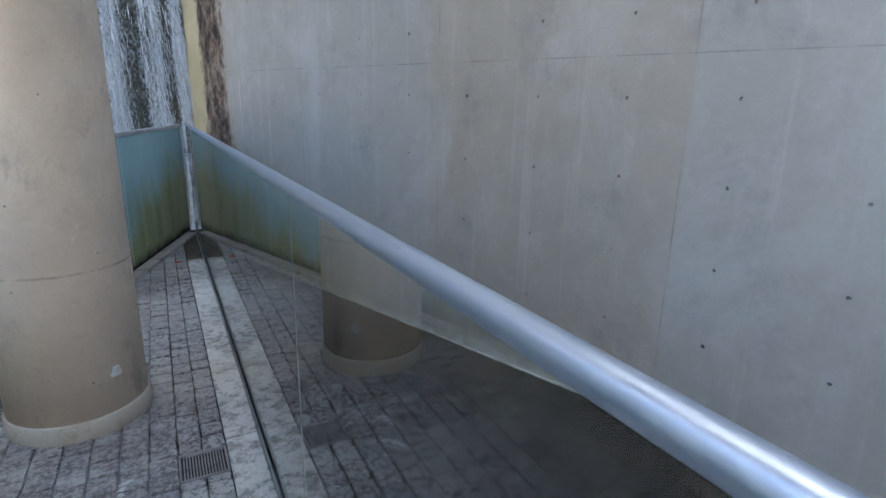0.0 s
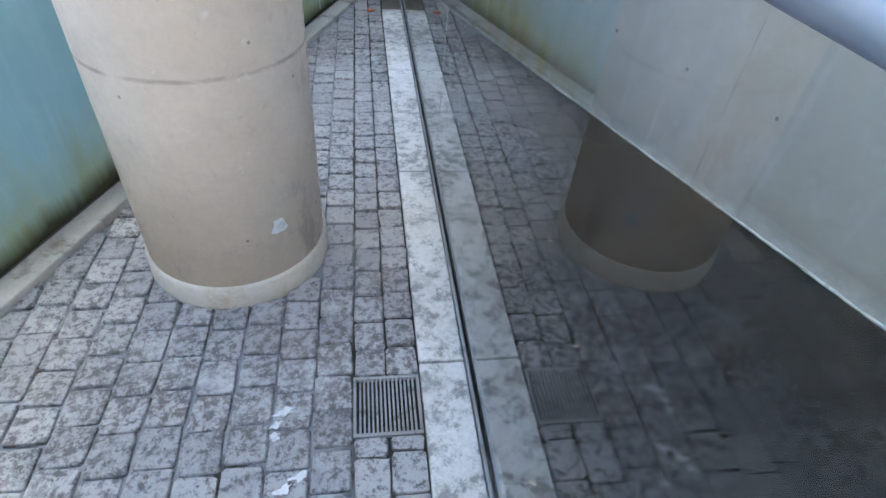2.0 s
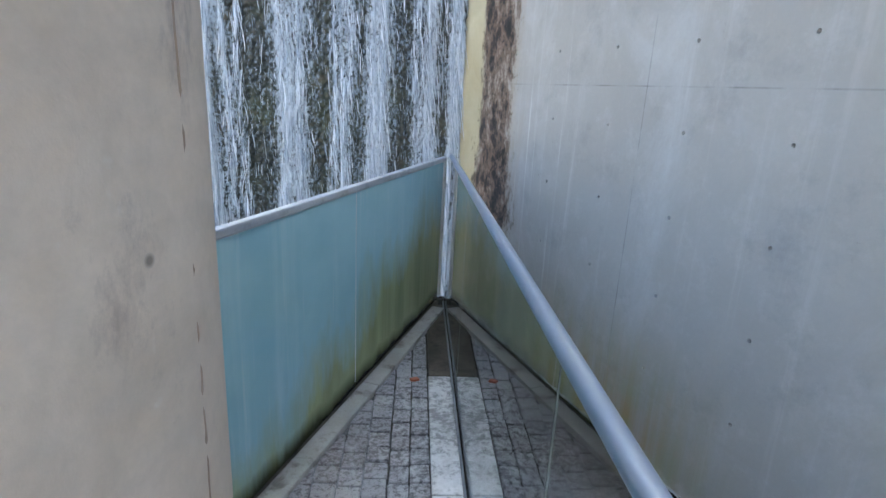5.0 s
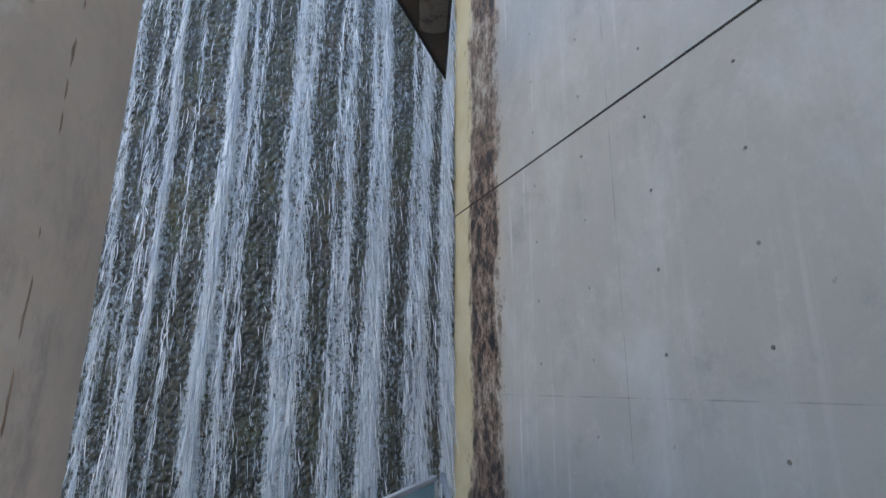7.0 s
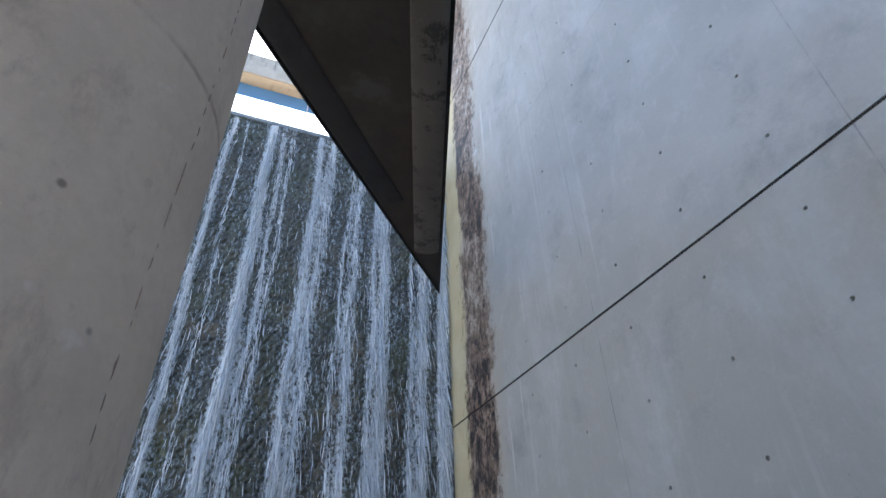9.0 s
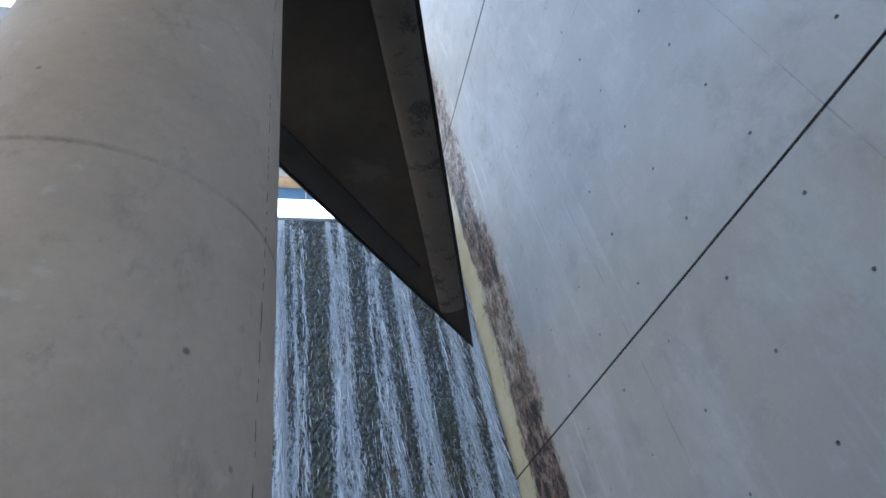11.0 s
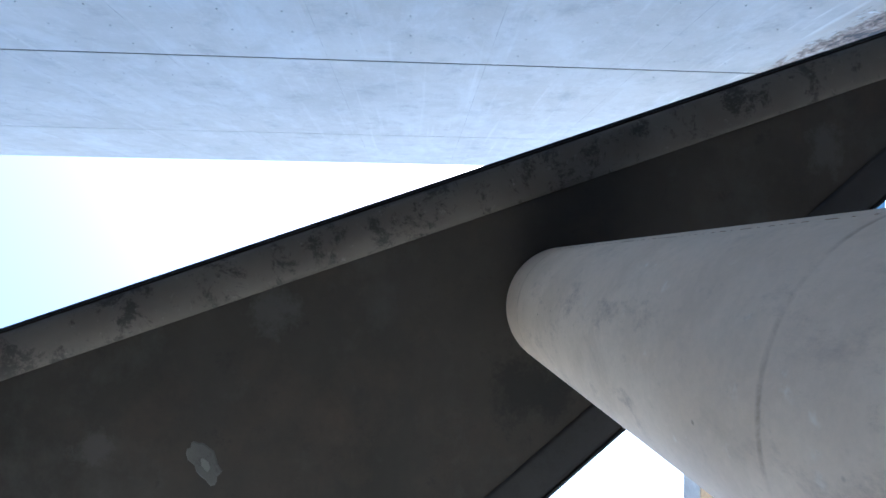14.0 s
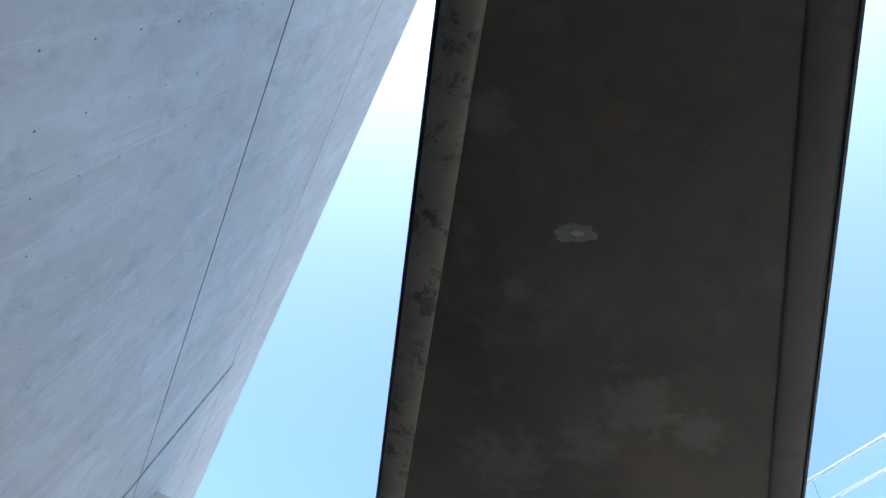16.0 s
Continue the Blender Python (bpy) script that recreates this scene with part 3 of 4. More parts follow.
# ---- concrete wall with tie holes and joint grooves ----
def concrete_wall():
    verts, faces = [], []

    def quad(a, b, c, d):
        i = len(verts)
        verts.extend((a, b, c, d))
        faces.append((i, i + 1, i + 2, i + 3))

    ys = [1.15 - 0.6 * k for k in range(68)]
    yedges = [FALL_Y] + [(a + b) / 2 for a, b in zip(ys, ys[1:])] + [ys[-1] - 0.3]
    groove = (0, 0.009, 0.017, 0.011, 0)
    for j in range(len(JOINTS) - 1):
        z0, z1 = JOINTS[j] + groove[j], JOINTS[j + 1] - groove[j + 1]
        if j == 0:
            zs = [3.29 - 0.45 * k for k in range(8)][::-1]
        else:
            zs = []
            z = JOINTS[j] + 0.24
            while z < z1 - 0.12:
                zs.append(z)
                z += 0.45
        zedges = [z0] + [(a + b) / 2 for a, b in zip(zs, zs[1:])] + [z1]
        for yi, yc in enumerate(ys):
            ya, yb = yedges[yi], yedges[yi + 1]
            for zi, zc in enumerate(zs):
                za, zb = zedges[zi], zedges[zi + 1]
                r, k8 = 0.0115, 8
                ring = [(0, yc + r * math.cos(math.pi / 4 * k + 0.3927), zc + r * math.sin(math.pi / 4 * k + 0.3927)) for k in range(k8)]
                deep = [(0.022, yc + 0.7 * (p[1] - yc), zc + 0.7 * (p[2] - zc)) for p in ring]
                i = len(verts)
                verts.extend(ring)
                verts.extend(deep)
                verts.extend([(0, ya, zb), (0, yb, zb), (0, yb, za), (0, ya, za)])
                c = [i + 16, i + 17, i + 18, i + 19]
                # corners: +y+z, -y+z, -y-z, +y-z match ring vertices 0-1, 2-3, 4-5, 6-7
                for q in range(4):
                    faces.append((c[q], i + 2 * q, i + 2 * q + 1))
                    faces.append((c[q], i + 2 * q + 1, i + (2 * q + 2) % 8, c[(q + 1) % 4]))
                for k in range(8):
                    faces.append((i + k, i + 8 + k, i + 8 + (k + 1) % 8, i + (k + 1) % 8))
                faces.append(tuple(i + 8 + k for k in range(8)))
        if j:
            g0, g1, yb = JOINTS[j] - groove[j], JOINTS[j] + groove[j], yedges[-1]
            for a, b in (((0, g0), (0.05, g0)), ((0.05, g0), (0.05, g1)), ((0.05, g1), (0, g1))):
                quad((a[0], FALL_Y, a[1]), (a[0], yb, a[1]), (b[0], yb, b[1]), (b[0], FALL_Y, b[1]))
    yb = yedges[-1]
    quad((0, FALL_Y, WALL_TOP), (0, yb, WALL_TOP), (0.6, yb, WALL_TOP), (0.6, FALL_Y, WALL_TOP))
    quad((0.6, FALL_Y, -1), (0.6, yb, -1), (0.6, yb, WALL_TOP), (0.6, FALL_Y, WALL_TOP))
    quad((0, FALL_Y, -1), (0, FALL_Y, WALL_TOP), (0.6, FALL_Y, WALL_TOP), (0.6, FALL_Y, -1))
    quad((0, yb, -1), (0, yb, WALL_TOP), (0.6, yb, WALL_TOP), (0.6, yb, -1))
    ob = mesh_ob("wall_east", verts, faces, CONCRETE)
    return tagged(ob, "tall fair-faced concrete wall with tie holes and joint grooves", "wall", kind="structure")


wall_east = concrete_wall()
for _z, _h in zip(JOINTS[1:-1], (0.008, 0.016, 0.010)):
    part("joint_filler", box(0.006, 0.03, -39.0, FALL_Y - 0.01, _z - _h, _z + _h), JOINT, wall_east, "dark filler in the joint groove")
# knobbly lime crust along the wall at the water line
_cv, _cf = [], []
_ny = 420
for _k in range(_ny + 1):
    _y = 1.2 - 8.2 * _k / _ny
    _n = noise.noise((_y * 3.1, 2, 0)) + 0.7 * noise.noise((_y * 17, 5, 0))
    _o, _t = 0.009 + 0.013 * _n, 0.012 + 0.014 * noise.noise((_y * 9, 8, 1))
    _cv.extend(((0.002, _y, WATER_Z - 0.02), (-max(0.004, _o), _y, WATER_Z - 0.02), (-max(0.003, 0.8 * _o), _y, WATER_Z + max(0.003, 0.5 * _t)), (0.002, _y, WATER_Z + max(0.006, _t))))
for _k in range(_ny):
    for _q in range(3):
        _a = 4 * _k + _q
        _cf.append((_a, _a + 1, _a + 5, _a + 4))
mesh_ob("lime_crust", _cv, _cf, CRUST, wall_east, "pale knobbly lime crust at the water line")

# dark sealed slot down the far wall
slot = thing("trim", "dark sealed vertical slot in the concrete wall", "joint", (0, -16.75, 7.95), kind="structure")
for k, (dy, w, z0, z1) in enumerate(((0.0, 0.035, -1.0, 4.0), (0.11, 0.018, 0.2, 3.9), (-0.08, 0.012, -0.6, 3.8))):
    part("sealant", box(-0.006, 0.004, dy - w / 2, dy + w / 2, z0, z1), BLACK_STEEL, slot)


# ---- water wall ----
def pebble_relief(xx, zz):
    """Depth of rounded pebbles set in uneven courses, for arrays of places on the face."""
    px, pz = 0.050, 0.040
    best = np.full(xx.shape, 9.0)
    row = np.floor(zz / pz)
    for dj in (-1, 0, 1):
        rj = row + dj
        off = 0.5 * px * np.mod(rj, 2)
        col = np.floor((xx - off) / px)
        for di in (-1, 0, 1):
            ci = col + di
            h1 = np.modf(np.abs(np.sin(ci * 12.9898 + rj * 78.233) * 43758.5453))[0]
            h2 = np.modf(np.abs(np.sin(ci * 39.346 + rj * 11.135) * 24634.6345))[0]
            cx = (ci + 0.5 + 0.55 * (h1 - 0.5)) * px + off
            cz = (rj + 0.5 + 0.45 * (h2 - 0.5)) * pz
            d = ((xx - cx) / (0.62 * px)) ** 2 + ((zz - cz) / (0.66 * pz)) ** 2
            best = np.minimum(best, d * (0.8 + 0.5 * h2))
    return 0.026 * np.sqrt(np.clip(1 - best, 0, 1))


def grid_mesh(name, x0, x1, nx, z0, z1, nz, depth, material, parent=None, label=""):
    xs, zs = np.linspace(x0, x1, nx + 1), np.linspace(z0, z1, nz + 1)
    xx, zz = np.meshgrid(xs, zs)
    verts = np.stack([xx, FALL_Y - depth(xx, zz), zz], -1).reshape(-1, 3)
    a = (np.arange(nz)[:, None] * (nx + 1) + np.arange(nx)[None, :]).reshape(-1)
    faces = np.stack([a, a + 1, a + nx + 2, a + nx + 1], -1)
    return mesh_ob(name, verts.tolist(), faces.tolist(), material, parent, label, smooth=True)


wall_north = part("wall_north", box(-9.5, 0.0, FALL_Y + 0.01, FALL_Y + 0.35, -1.0, 7.05), COPING)
tagged(wall_north, "wet dark pebble-faced wall behind a sheet of falling water", "wall", kind="structure")
# streams of the fall: place along the wall, half width, fullness
STREAMS = [(-0.07, 0.05, 0.9), (-0.12, 0.04, 0.6), (-0.34, 0.085, 0.75), (-0.47, 0.04, 0.35), (-0.79, 0.085, 0.8), (-0.90, 0.05, 0.5), (-1.13, 0.075, 0.6), (-1.25, 0.04, 0.3), (-1.55, 0.09, 0.65), (-1.68, 0.06, 0.7), (-2.02, 0.045, 0.35), (-2.11, 0.04, 0.5), (-2.26, 0.062, 1.25), (-2.55, 0.03, 0.25), (-2.73, 0.045, 0.75), (-2.86, 0.05, 0.35), (-3.05, 0.06, 0.5)]
STREAMS += [(-3.3 - 0.29 * k + 0.1 * math.sin(5.1 * k), 0.05 + 0.02 * math.sin(2.3 * k), 0.65) for k in range(21)]


def sway(si, z):
    return 0.018 * np.sin(z * 1.3 + 7 * si) + 0.010 * np.sin(z * 4.1 + 3 * si)


def set_flow(face):
    """How much water runs over each point of the pebble face."""
    co = np.empty(len(face.data.vertices) * 3)
    face.data.vertices.foreach_get("co", co)
    x, z = co[0::3], co[2::3]
    total = np.zeros(len(x))
    for si, (cx, w, full) in enumerate(STREAMS):
        wide = w * (0.85 + 0.07 * (7 - z))
        total += full * np.exp(-((x - cx - sway(si, z)) / wide) ** 2)
    layer = face.data.attributes.new("flow", "FLOAT", "POINT")
    layer.data.foreach_set("value", np.clip(total, 0, 1.3).astype(np.float32))



near_face = grid_mesh("pebble_face", -3.6, 0.0, 290, -0.6, 7.05, 600, lambda x, z: pebble_relief(x, z) + 0.01 * np.sin(x * 5.3 + 0.7 * np.sin(z * 0.8)), ROCK, wall_north)
far_face = grid_mesh("pebble_face", -9.5, -3.6, 236, -0.6, 7.05, 306, pebble_relief, ROCK, wall_north)
for _f in (near_face, far_face):
    set_flow(_f)
    tagged(_f, "dark olive pebbles set in courses", kind="stuff")



def falling_water():
    """Streams broken into thousands of short white flecks and threads by the pebbles."""
    rng = np.random.default_rng(11)
    streams = STREAMS
    verts, faces = [], []
    counts = []
    for cx, w, full in streams:
        counts.append(int(full * (1700 if cx > -3.2 else 500) * (0.6 + 6 * w)))
    spread = 4500
    for si in range(len(streams) + 1):
        loose = si == len(streams)
        n = spread if loose else counts[si]
        z = rng.uniform(-0.4, 7.0, n)
        if loose:
            x = np.where(rng.random(n) < 0.75, rng.uniform(-3.3, -0.02, n), rng.uniform(-9.3, -3.3, n))
        else:
            cx, w, full = streams[si]
            widen = w * (0.75 + 0.07 * (7 - z)) * (0.8 + 0.35 * np.sin(z * 2.2 + si * 1.7))
            x = cx + sway(si, z) + rng.standard_t(3, n) * 0.42 * widen
        length = rng.uniform(0.03, 0.12, n) if loose else rng.uniform(0.06, 0.26, n) * (1.3 if streams[si][2] > 0.7 else 1.0)
        width = rng.uniform(0.0008, 0.0020, n) if loose else rng.uniform(0.0013, 0.0042, n)
        keep = (x < -0.012) & (z - length > -0.44)
        bend = rng.normal(0, 0.010, (n, 3))
        lean = rng.normal(0, 0.5, n)
        proud = 0.018 + rng.uniform(0, 0.022, n)
        for q in np.nonzero(keep)[0]:
            b = len(verts)
            ww, ll = width[q], length[q]
            dy = lean[q] * ww
            side = 0.0
            for f, k in ((0.0, 0.25), (0.3, 1.0), (0.68, 0.8), (1.0, 0.12)):
                px, pz = x[q] + side, z[q] - ll * f
                y = FALL_Y - proud[q] - 0.3 * ll * f
                verts.append((px - ww * k, y + dy * k, pz))
                verts.append((px + ww * k, y - dy * k, pz))
                side += bend[q][int(f * 2.9)] * 0.6
            faces.extend(((b, b + 1, b + 3, b + 2), (b + 2, b + 3, b + 5, b + 4), (b + 4, b + 5, b + 7, b + 6)))
    return mesh_ob("falling_water", verts, faces, FOAM, smooth=True)


tagged(falling_water(), "white strands of water streaming down the dark wall", "waterfall", kind="stuff")

coping = part("trim", box(-9.5, 0.0, FALL_Y - 0.03, FALL_Y + 0.35, 7.05, 7.11, 0.012), COPING)
tagged(coping, "wet grey coping along the top of the water wall", "coping", kind="structure")
terrace = part("wall_terrace", box(-30, 12, FALL_Y + 0.35, 40, -1.2, 7.0), TERRACE)
tagged(terrace, "upper terrace block behind the water wall", "terrace", kind="structure")
west = part("wall_west", box(-30, -9.95, -26, -6.4, -1.2, 7.3), TERRACE)
tagged(west, "plain concrete terrace wall across the pool", "wall", kind="structure")
# never in view; added to keep southern light off the column
south = part("light_block_south", box(-9.95, -0.002, -20.6, -20.0, -1.2, 9.5), TERRACE)
tagged(south, "unseen plain wall added to cut light from the south", "wall", kind="structure")


# ---- walkway ----
BACK = 14.0
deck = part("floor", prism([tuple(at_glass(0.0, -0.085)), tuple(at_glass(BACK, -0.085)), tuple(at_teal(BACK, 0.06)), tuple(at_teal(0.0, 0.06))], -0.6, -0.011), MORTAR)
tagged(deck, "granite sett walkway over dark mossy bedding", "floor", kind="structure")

kerb = thing("kerb", "pale stone kerb along the foot of the clear glass", "kerb", (0, 0, 0), kind="structure")
cuts = [1.30, 2.3, 3.32, 4.32, 5.4, 6.5, 7.6, 8.8, 10.0]
for a, b in zip(cuts, cuts[1:]):
    part("stone", strip(at_glass, a + 0.003, b - 0.003, -0.030, 0.105, -0.1, 0.004 + 0.002 * random.random(), 0.006), KERB, kerb)
part("stone", strip(at_glass, 0.16, 1.295, -0.030, 0.100, -0.1, 0.003, 0.006), KERB_DARK, kerb, "dark mossy kerb stone in the corner")

channel = thing("trim", "dull aluminium channel that holds the clear glass", "channel", (0, 0, 0), kind="structure")
part("rail", strip(at_glass, 0.1, BACK, -0.041, -0.032, -0.1, 0.012, 0.002), CHANNEL, channel)
part("rail", strip(at_glass, 0.1, BACK, -0.072, -0.062, -0.1, 0.012, 0.002), CHANNEL, channel)

upstand = thing("trim", "stained mortar upstand along the foot of the teal glass", "upstand", (0, 0, 0), kind="structure")
ucuts = [0.25, 1.5, 2.9, 4.4, 6.0, 8.0, 11.0]
for a, b in zip(ucuts, ucuts[1:]):
    part("stone", strip(at_teal, a + 0.002, b - 0.002, -0.130, -0.032, -0.1, 0.026, 0.008), UPSTAND, upstand)
part("seal", strip(at_teal, 0.1, 11.0, -0.034, -0.008, -0.1, 0.012), KERB_DARK, upstand, "dark wet joint")

# ---- clear glass balustrade ----
GLASS_V = -0.051
clear = thing("glass_balustrade", "clear glass balustrade with a round steel handrail", "balustrade", (0, 0, 0))
seams = [0.03, 1.50, 3.35, 5.20, 7.05, 8.90, 10.75]


def rail_z(u):
    return 1.181 + 0.0155 * (u - 1.5)


def glass_top(u):
    return rail_z(u) - 0.012


def glass_pane(u0, u1, tops):
    """An upright pane between two seams whose top edge runs through (u, z) points."""
    outline = [(u0, -0.05), (u1, -0.05)] + [(u, z) for u, z in tops[::-1]]
    bm = bmesh.new()
    sides = []
    for v in (GLASS_V - 0.004, GLASS_V + 0.004):
        sides.append([bm.verts.new((*at_glass(u, v), z)) for u, z in outline])
    bm.faces.new(sides[0])
    bm.faces.new(sides[1][::-1])
    k = len(outline)
    for i in range(k):
        bm.faces.new((sides[0][i], sides[1][i], sides[1][(i + 1) % k], sides[0][(i + 1) % k]))
    return bm


for a, b in zip(seams, seams[1:]):
    u0, u1 = a + 0.0035, b - 0.0035
    tops = [(u0, glass_top(u0)), (u1, glass_top(u1))]
    pane = part("pane", glass_pane(u0, u1, tops), GLASS, clear)
    pane.visible_shadow = False
for s in seams[1:-1]:
    part("seam", strip(at_glass, s - 0.003, s + 0.003, GLASS_V - 0.0035, GLASS_V + 0.0035, 0.0, glass_top(s) - 0.002), SEAM, clear, "grey silicone seam")
    part("ground_edge", strip(at_glass, s + 0.0028, s + 0.0036, GLASS_V - 0.0045, GLASS_V + 0.0045, 0.0, glass_top(s) - 0.002), GLASS_EDGE, clear, "pale ground edge of the glass")
RAIL_R = 0.0192
SLEEVE_U = 3.837
rail_path = [(*at_glass(u, GLASS_V), rail_z(u)) for u in (0.0, 0.4, 1.0, 2.0, 3.0, 4.0, 5.0, 6.0, 8.0, 10.7)]
part("handrail", tube(rail_path, RAIL_R, 40), RAIL, clear, "satin steel tube handrail", smooth=True)
for u in (SLEEVE_U, SLEEVE_U + 6.0):
    part("sleeve", tube([(*at_glass(u - 0.007, GLASS_V), rail_z(u - 0.007)), (*at_glass(u + 0.007, GLASS_V), rail_z(u + 0.007))], RAIL_R + 0.00015, 40, False), RAIL, clear, "fine welded joint of the handrail", smooth=True)

# ---- teal glass balustrade ----
teal = thing("teal_balustrade", "wet teal glass balustrade with algae stains at its foot", "balustrade", (0, 0, 0))
tseams = [0.03, 1.53, 2.94, 4.41, 5.88, 7.35, 8.82, 10.3]
for a, b in zip(tseams, tseams[1:]):
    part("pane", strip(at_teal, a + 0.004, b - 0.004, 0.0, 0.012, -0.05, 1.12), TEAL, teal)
for s in tseams[1:-1]:
    part("seam", strip(at_teal, s - 0.004, s + 0.004, 0.001, 0.010, 0.03, 1.12), WHITE_SEAL, teal, "pale silicone seam")
part("top_rail", strip(at_teal, -0.01, 10.3, -0.012, 0.026, 1.12, 1.158, 0.009), GREY_PAINT, teal, "grey metal top rail")
part("corner_seal", strip(at_teal, -0.01, 0.028, -0.012, 0.014, 0.03, 1.13, 0.004), WHITE_SEAL, teal, "white corner seal with grime")

# ---- column ----
COL = (-2.545, -2.86)
R0 = 0.285
column = thing("column", "round beige rendered concrete column with faint ring joints", "column", (*COL, 0))
prof = [(R0, -0.03)]
for zj in (0.745, 2.46, 4.08):
    prof += [(R0, zj - 0.03), (R0, zj - 0.006), (R0 - 0.0006, zj - 0.002), (R0 - 0.0006, zj + 0.002), (R0, zj + 0.006), (R0, zj + 0.03)]
prof += [(R0, SOFFIT_Z - 0.03), (R0, SOFFIT_Z + 0.02)]
part("shaft", lathe(prof), COLUMN, column, smooth=True)
part("collar", lathe([(R0 + 0.006, -0.03), (R0 + 0.012, 0.0), (R0 + 0.010, 0.075), (R0 + 0.004, 0.084), (R0 - 0.01, 0.086)]), RING, column, "pale mortar collar at the foot", smooth=True)


def patch_disc(r, seed, thick, n=18, squash=1.0, ragged=0.45):
    bm = bmesh.new()
    ring = []
    for k in range(n):
        a = 6.28318 * k / n
        rr = r * max(0.25, 0.85 + ragged * (0.9 * noise.noise((seed, math.cos(a) * 1.6, math.sin(a) * 1.6)) + 0.6 * noise.noise((seed + 9, math.cos(a) * 4, math.sin(a) * 4))))
        ring.append(bm.verts.new((rr * math.cos(a), squash * rr * math.sin(a), 0)))
    top = [bm.verts.new((v.co.x * 0.9, v.co.y * 0.9, thick)) for v in ring]
    for k in range(n):
        bm.faces.new((ring[k], ring[(k + 1) % n], top[(k + 1) % n], top[k]))
    bm.faces.new(top)
    return bm


# white lime splashes high on the concrete wall
for _y, _z, _r, _seed in ((0.571, 6.47, 0.060, 4.1), (0.60, 6.30, 0.035, 6.6), (0.50, 6.56, 0.025, 2.3)):
    _sp = part("lime_splash", patch_disc(_r, _seed, 0.002, 18, 0.35, 0.9), DROPPING, wall_east, "white lime splash")
    _sp.matrix_local = Matrix.Translation((-0.0003, _y, _z)) @ Vector((-1, 0, 0)).to_track_quat("Z", "Y").to_matrix().to_4x4()

# ragged mould seam that runs up the shaft
_sa = radians(-21.0)
seam_bm = bmesh.new()
_prev = None
for _k in range(420):
    _z = 0.09 + 4.2 * _k / 419
    _w = max(0.0001, 0.0048 * (0.8 * noise.noise((_z * 31, 1, 4)) + 0.8 * noise.noise((_z * 73, 3, 4)) + 0.6 * noise.noise((_z * 5, 5, 4)) + 0.15))
    _o = 0.006 * noise.noise((_z * 2.2, 7, 1)) + 0.003 * noise.noise((_z * 17, 2, 1))
    _row = []
    for _side, _h in ((-1, -0.001), (0, 0.0012 if _w > 0.0006 else -0.002), (1, -0.001)):
        _a = _sa + (_o + _side * _w) / R0
        _row.append(seam_bm.verts.new(((R0 + _h) * math.cos(_a), (R0 + _h) * math.sin(_a), _z)))
    if _prev:
        for _q in (0, 1):
            seam_bm.faces.new((_prev[_q], _prev[_q + 1], _row[_q + 1], _row[_q]))
    _prev = _row
part("mould_seam", seam_bm, SEAM_RUST, column, "ragged rusty mould seam")

# white paint dab on the column
_dir = Vector((0.094, -0.272)).normalized()
dab = part("paint_dab", patch_disc(0.030, 3.1, 0.002), DROPPING, column, "white paint dab")
dab.matrix_local = Matrix.Translation((_dir.x * R0, _dir.y * R0, 0.267)) @ Vector((_dir.x, _dir.y, 0)).to_track_quat("Z", "Y").to_matrix().to_4x4()

# ---- slab overhead ----
L_G, L_T = 17.0, 17.0
DGS = Vector((math.sin(radians(19.78)), math.cos(radians(19.78))))
NGS = Vector((DGS.y, -DGS.x))
TIP_T = Vector((-0.570, 0.396))
g_end, t_end = TIP - L_G * DGS, TIP_T - L_T * Vector((math.sin(radians(40.57)), math.cos(radians(40.57))))
DTS = (TIP_T - t_end).normalized()
NTS = Vector((-DTS.y, DTS.x))
slab = thing("overhead_slab", "dark stained bridge slab overhead with weathered steel edges", "slab", (TIP.x, TIP.y, SOFFIT_Z))


def local_prism(points, z0, z1, bevel=0.0):
    return prism([(x - TIP.x, y - TIP.y) for x, y in points], z0 - SOFFIT_Z, z1 - SOFFIT_Z, bevel)


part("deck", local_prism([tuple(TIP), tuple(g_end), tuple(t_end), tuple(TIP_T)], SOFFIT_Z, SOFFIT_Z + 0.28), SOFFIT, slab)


def edge_band(origin, dirv, inward, length, width, rise):
    """A rounded steel band under the slab's edge."""
    bm = bmesh.new()
    steps = 10
    rows = []
    nl = 40
    for i in range(nl + 1):
        p = origin - dirv * (0.0 + length * i / nl)
        row = []
        for k in range(steps + 1):
            f = k / steps
            z = -0.004 - rise * math.sin(math.pi * min(1, 0.06 + f * 0.92)) ** 0.6
            q = p + inward * (width * f)
            row.append(bm.verts.new((q.x - TIP.x, q.y - TIP.y, z)))
        q0, q1 = p + inward * 0.0, p + inward * width
        row.insert(0, bm.verts.new((q0.x - TIP.x, q0.y - TIP.y, 0.01)))
        row.append(bm.verts.new((q1.x - TIP.x, q1.y - TIP.y, 0.01)))
        rows.append(row)
    for r0, r1 in zip(rows, rows[1:]):
        for k in range(len(r0) - 1):
            bm.faces.new((r0[k], r0[k + 1], r1[k + 1], r1[k]))
    return bm


part("edge_band", edge_band(TIP - DGS * 0.64 + (-NGS) * 0.012, DGS, -NGS, L_G - 1.5, 0.20, 0.035), EDGE, slab, "weathered grey steel edge band", smooth=True)
part("edge_band", edge_band(TIP_T - DTS * 1.3 + (-NTS) * 0.012, DTS, -NTS, L_T - 2.0, 0.17, 0.012), EDGE_DARK, slab, "darker steel edge band", smooth=True)
part("fascia", local_prism([tuple(TIP + DGS * 0.02), tuple(g_end), tuple(g_end + NGS * 0.012), tuple(TIP + DGS * 0.03 + NGS * 0.012)], SOFFIT_Z - 0.012, SOFFIT_Z + 0.30), BLACK_STEEL, slab, "thin black steel fascia")
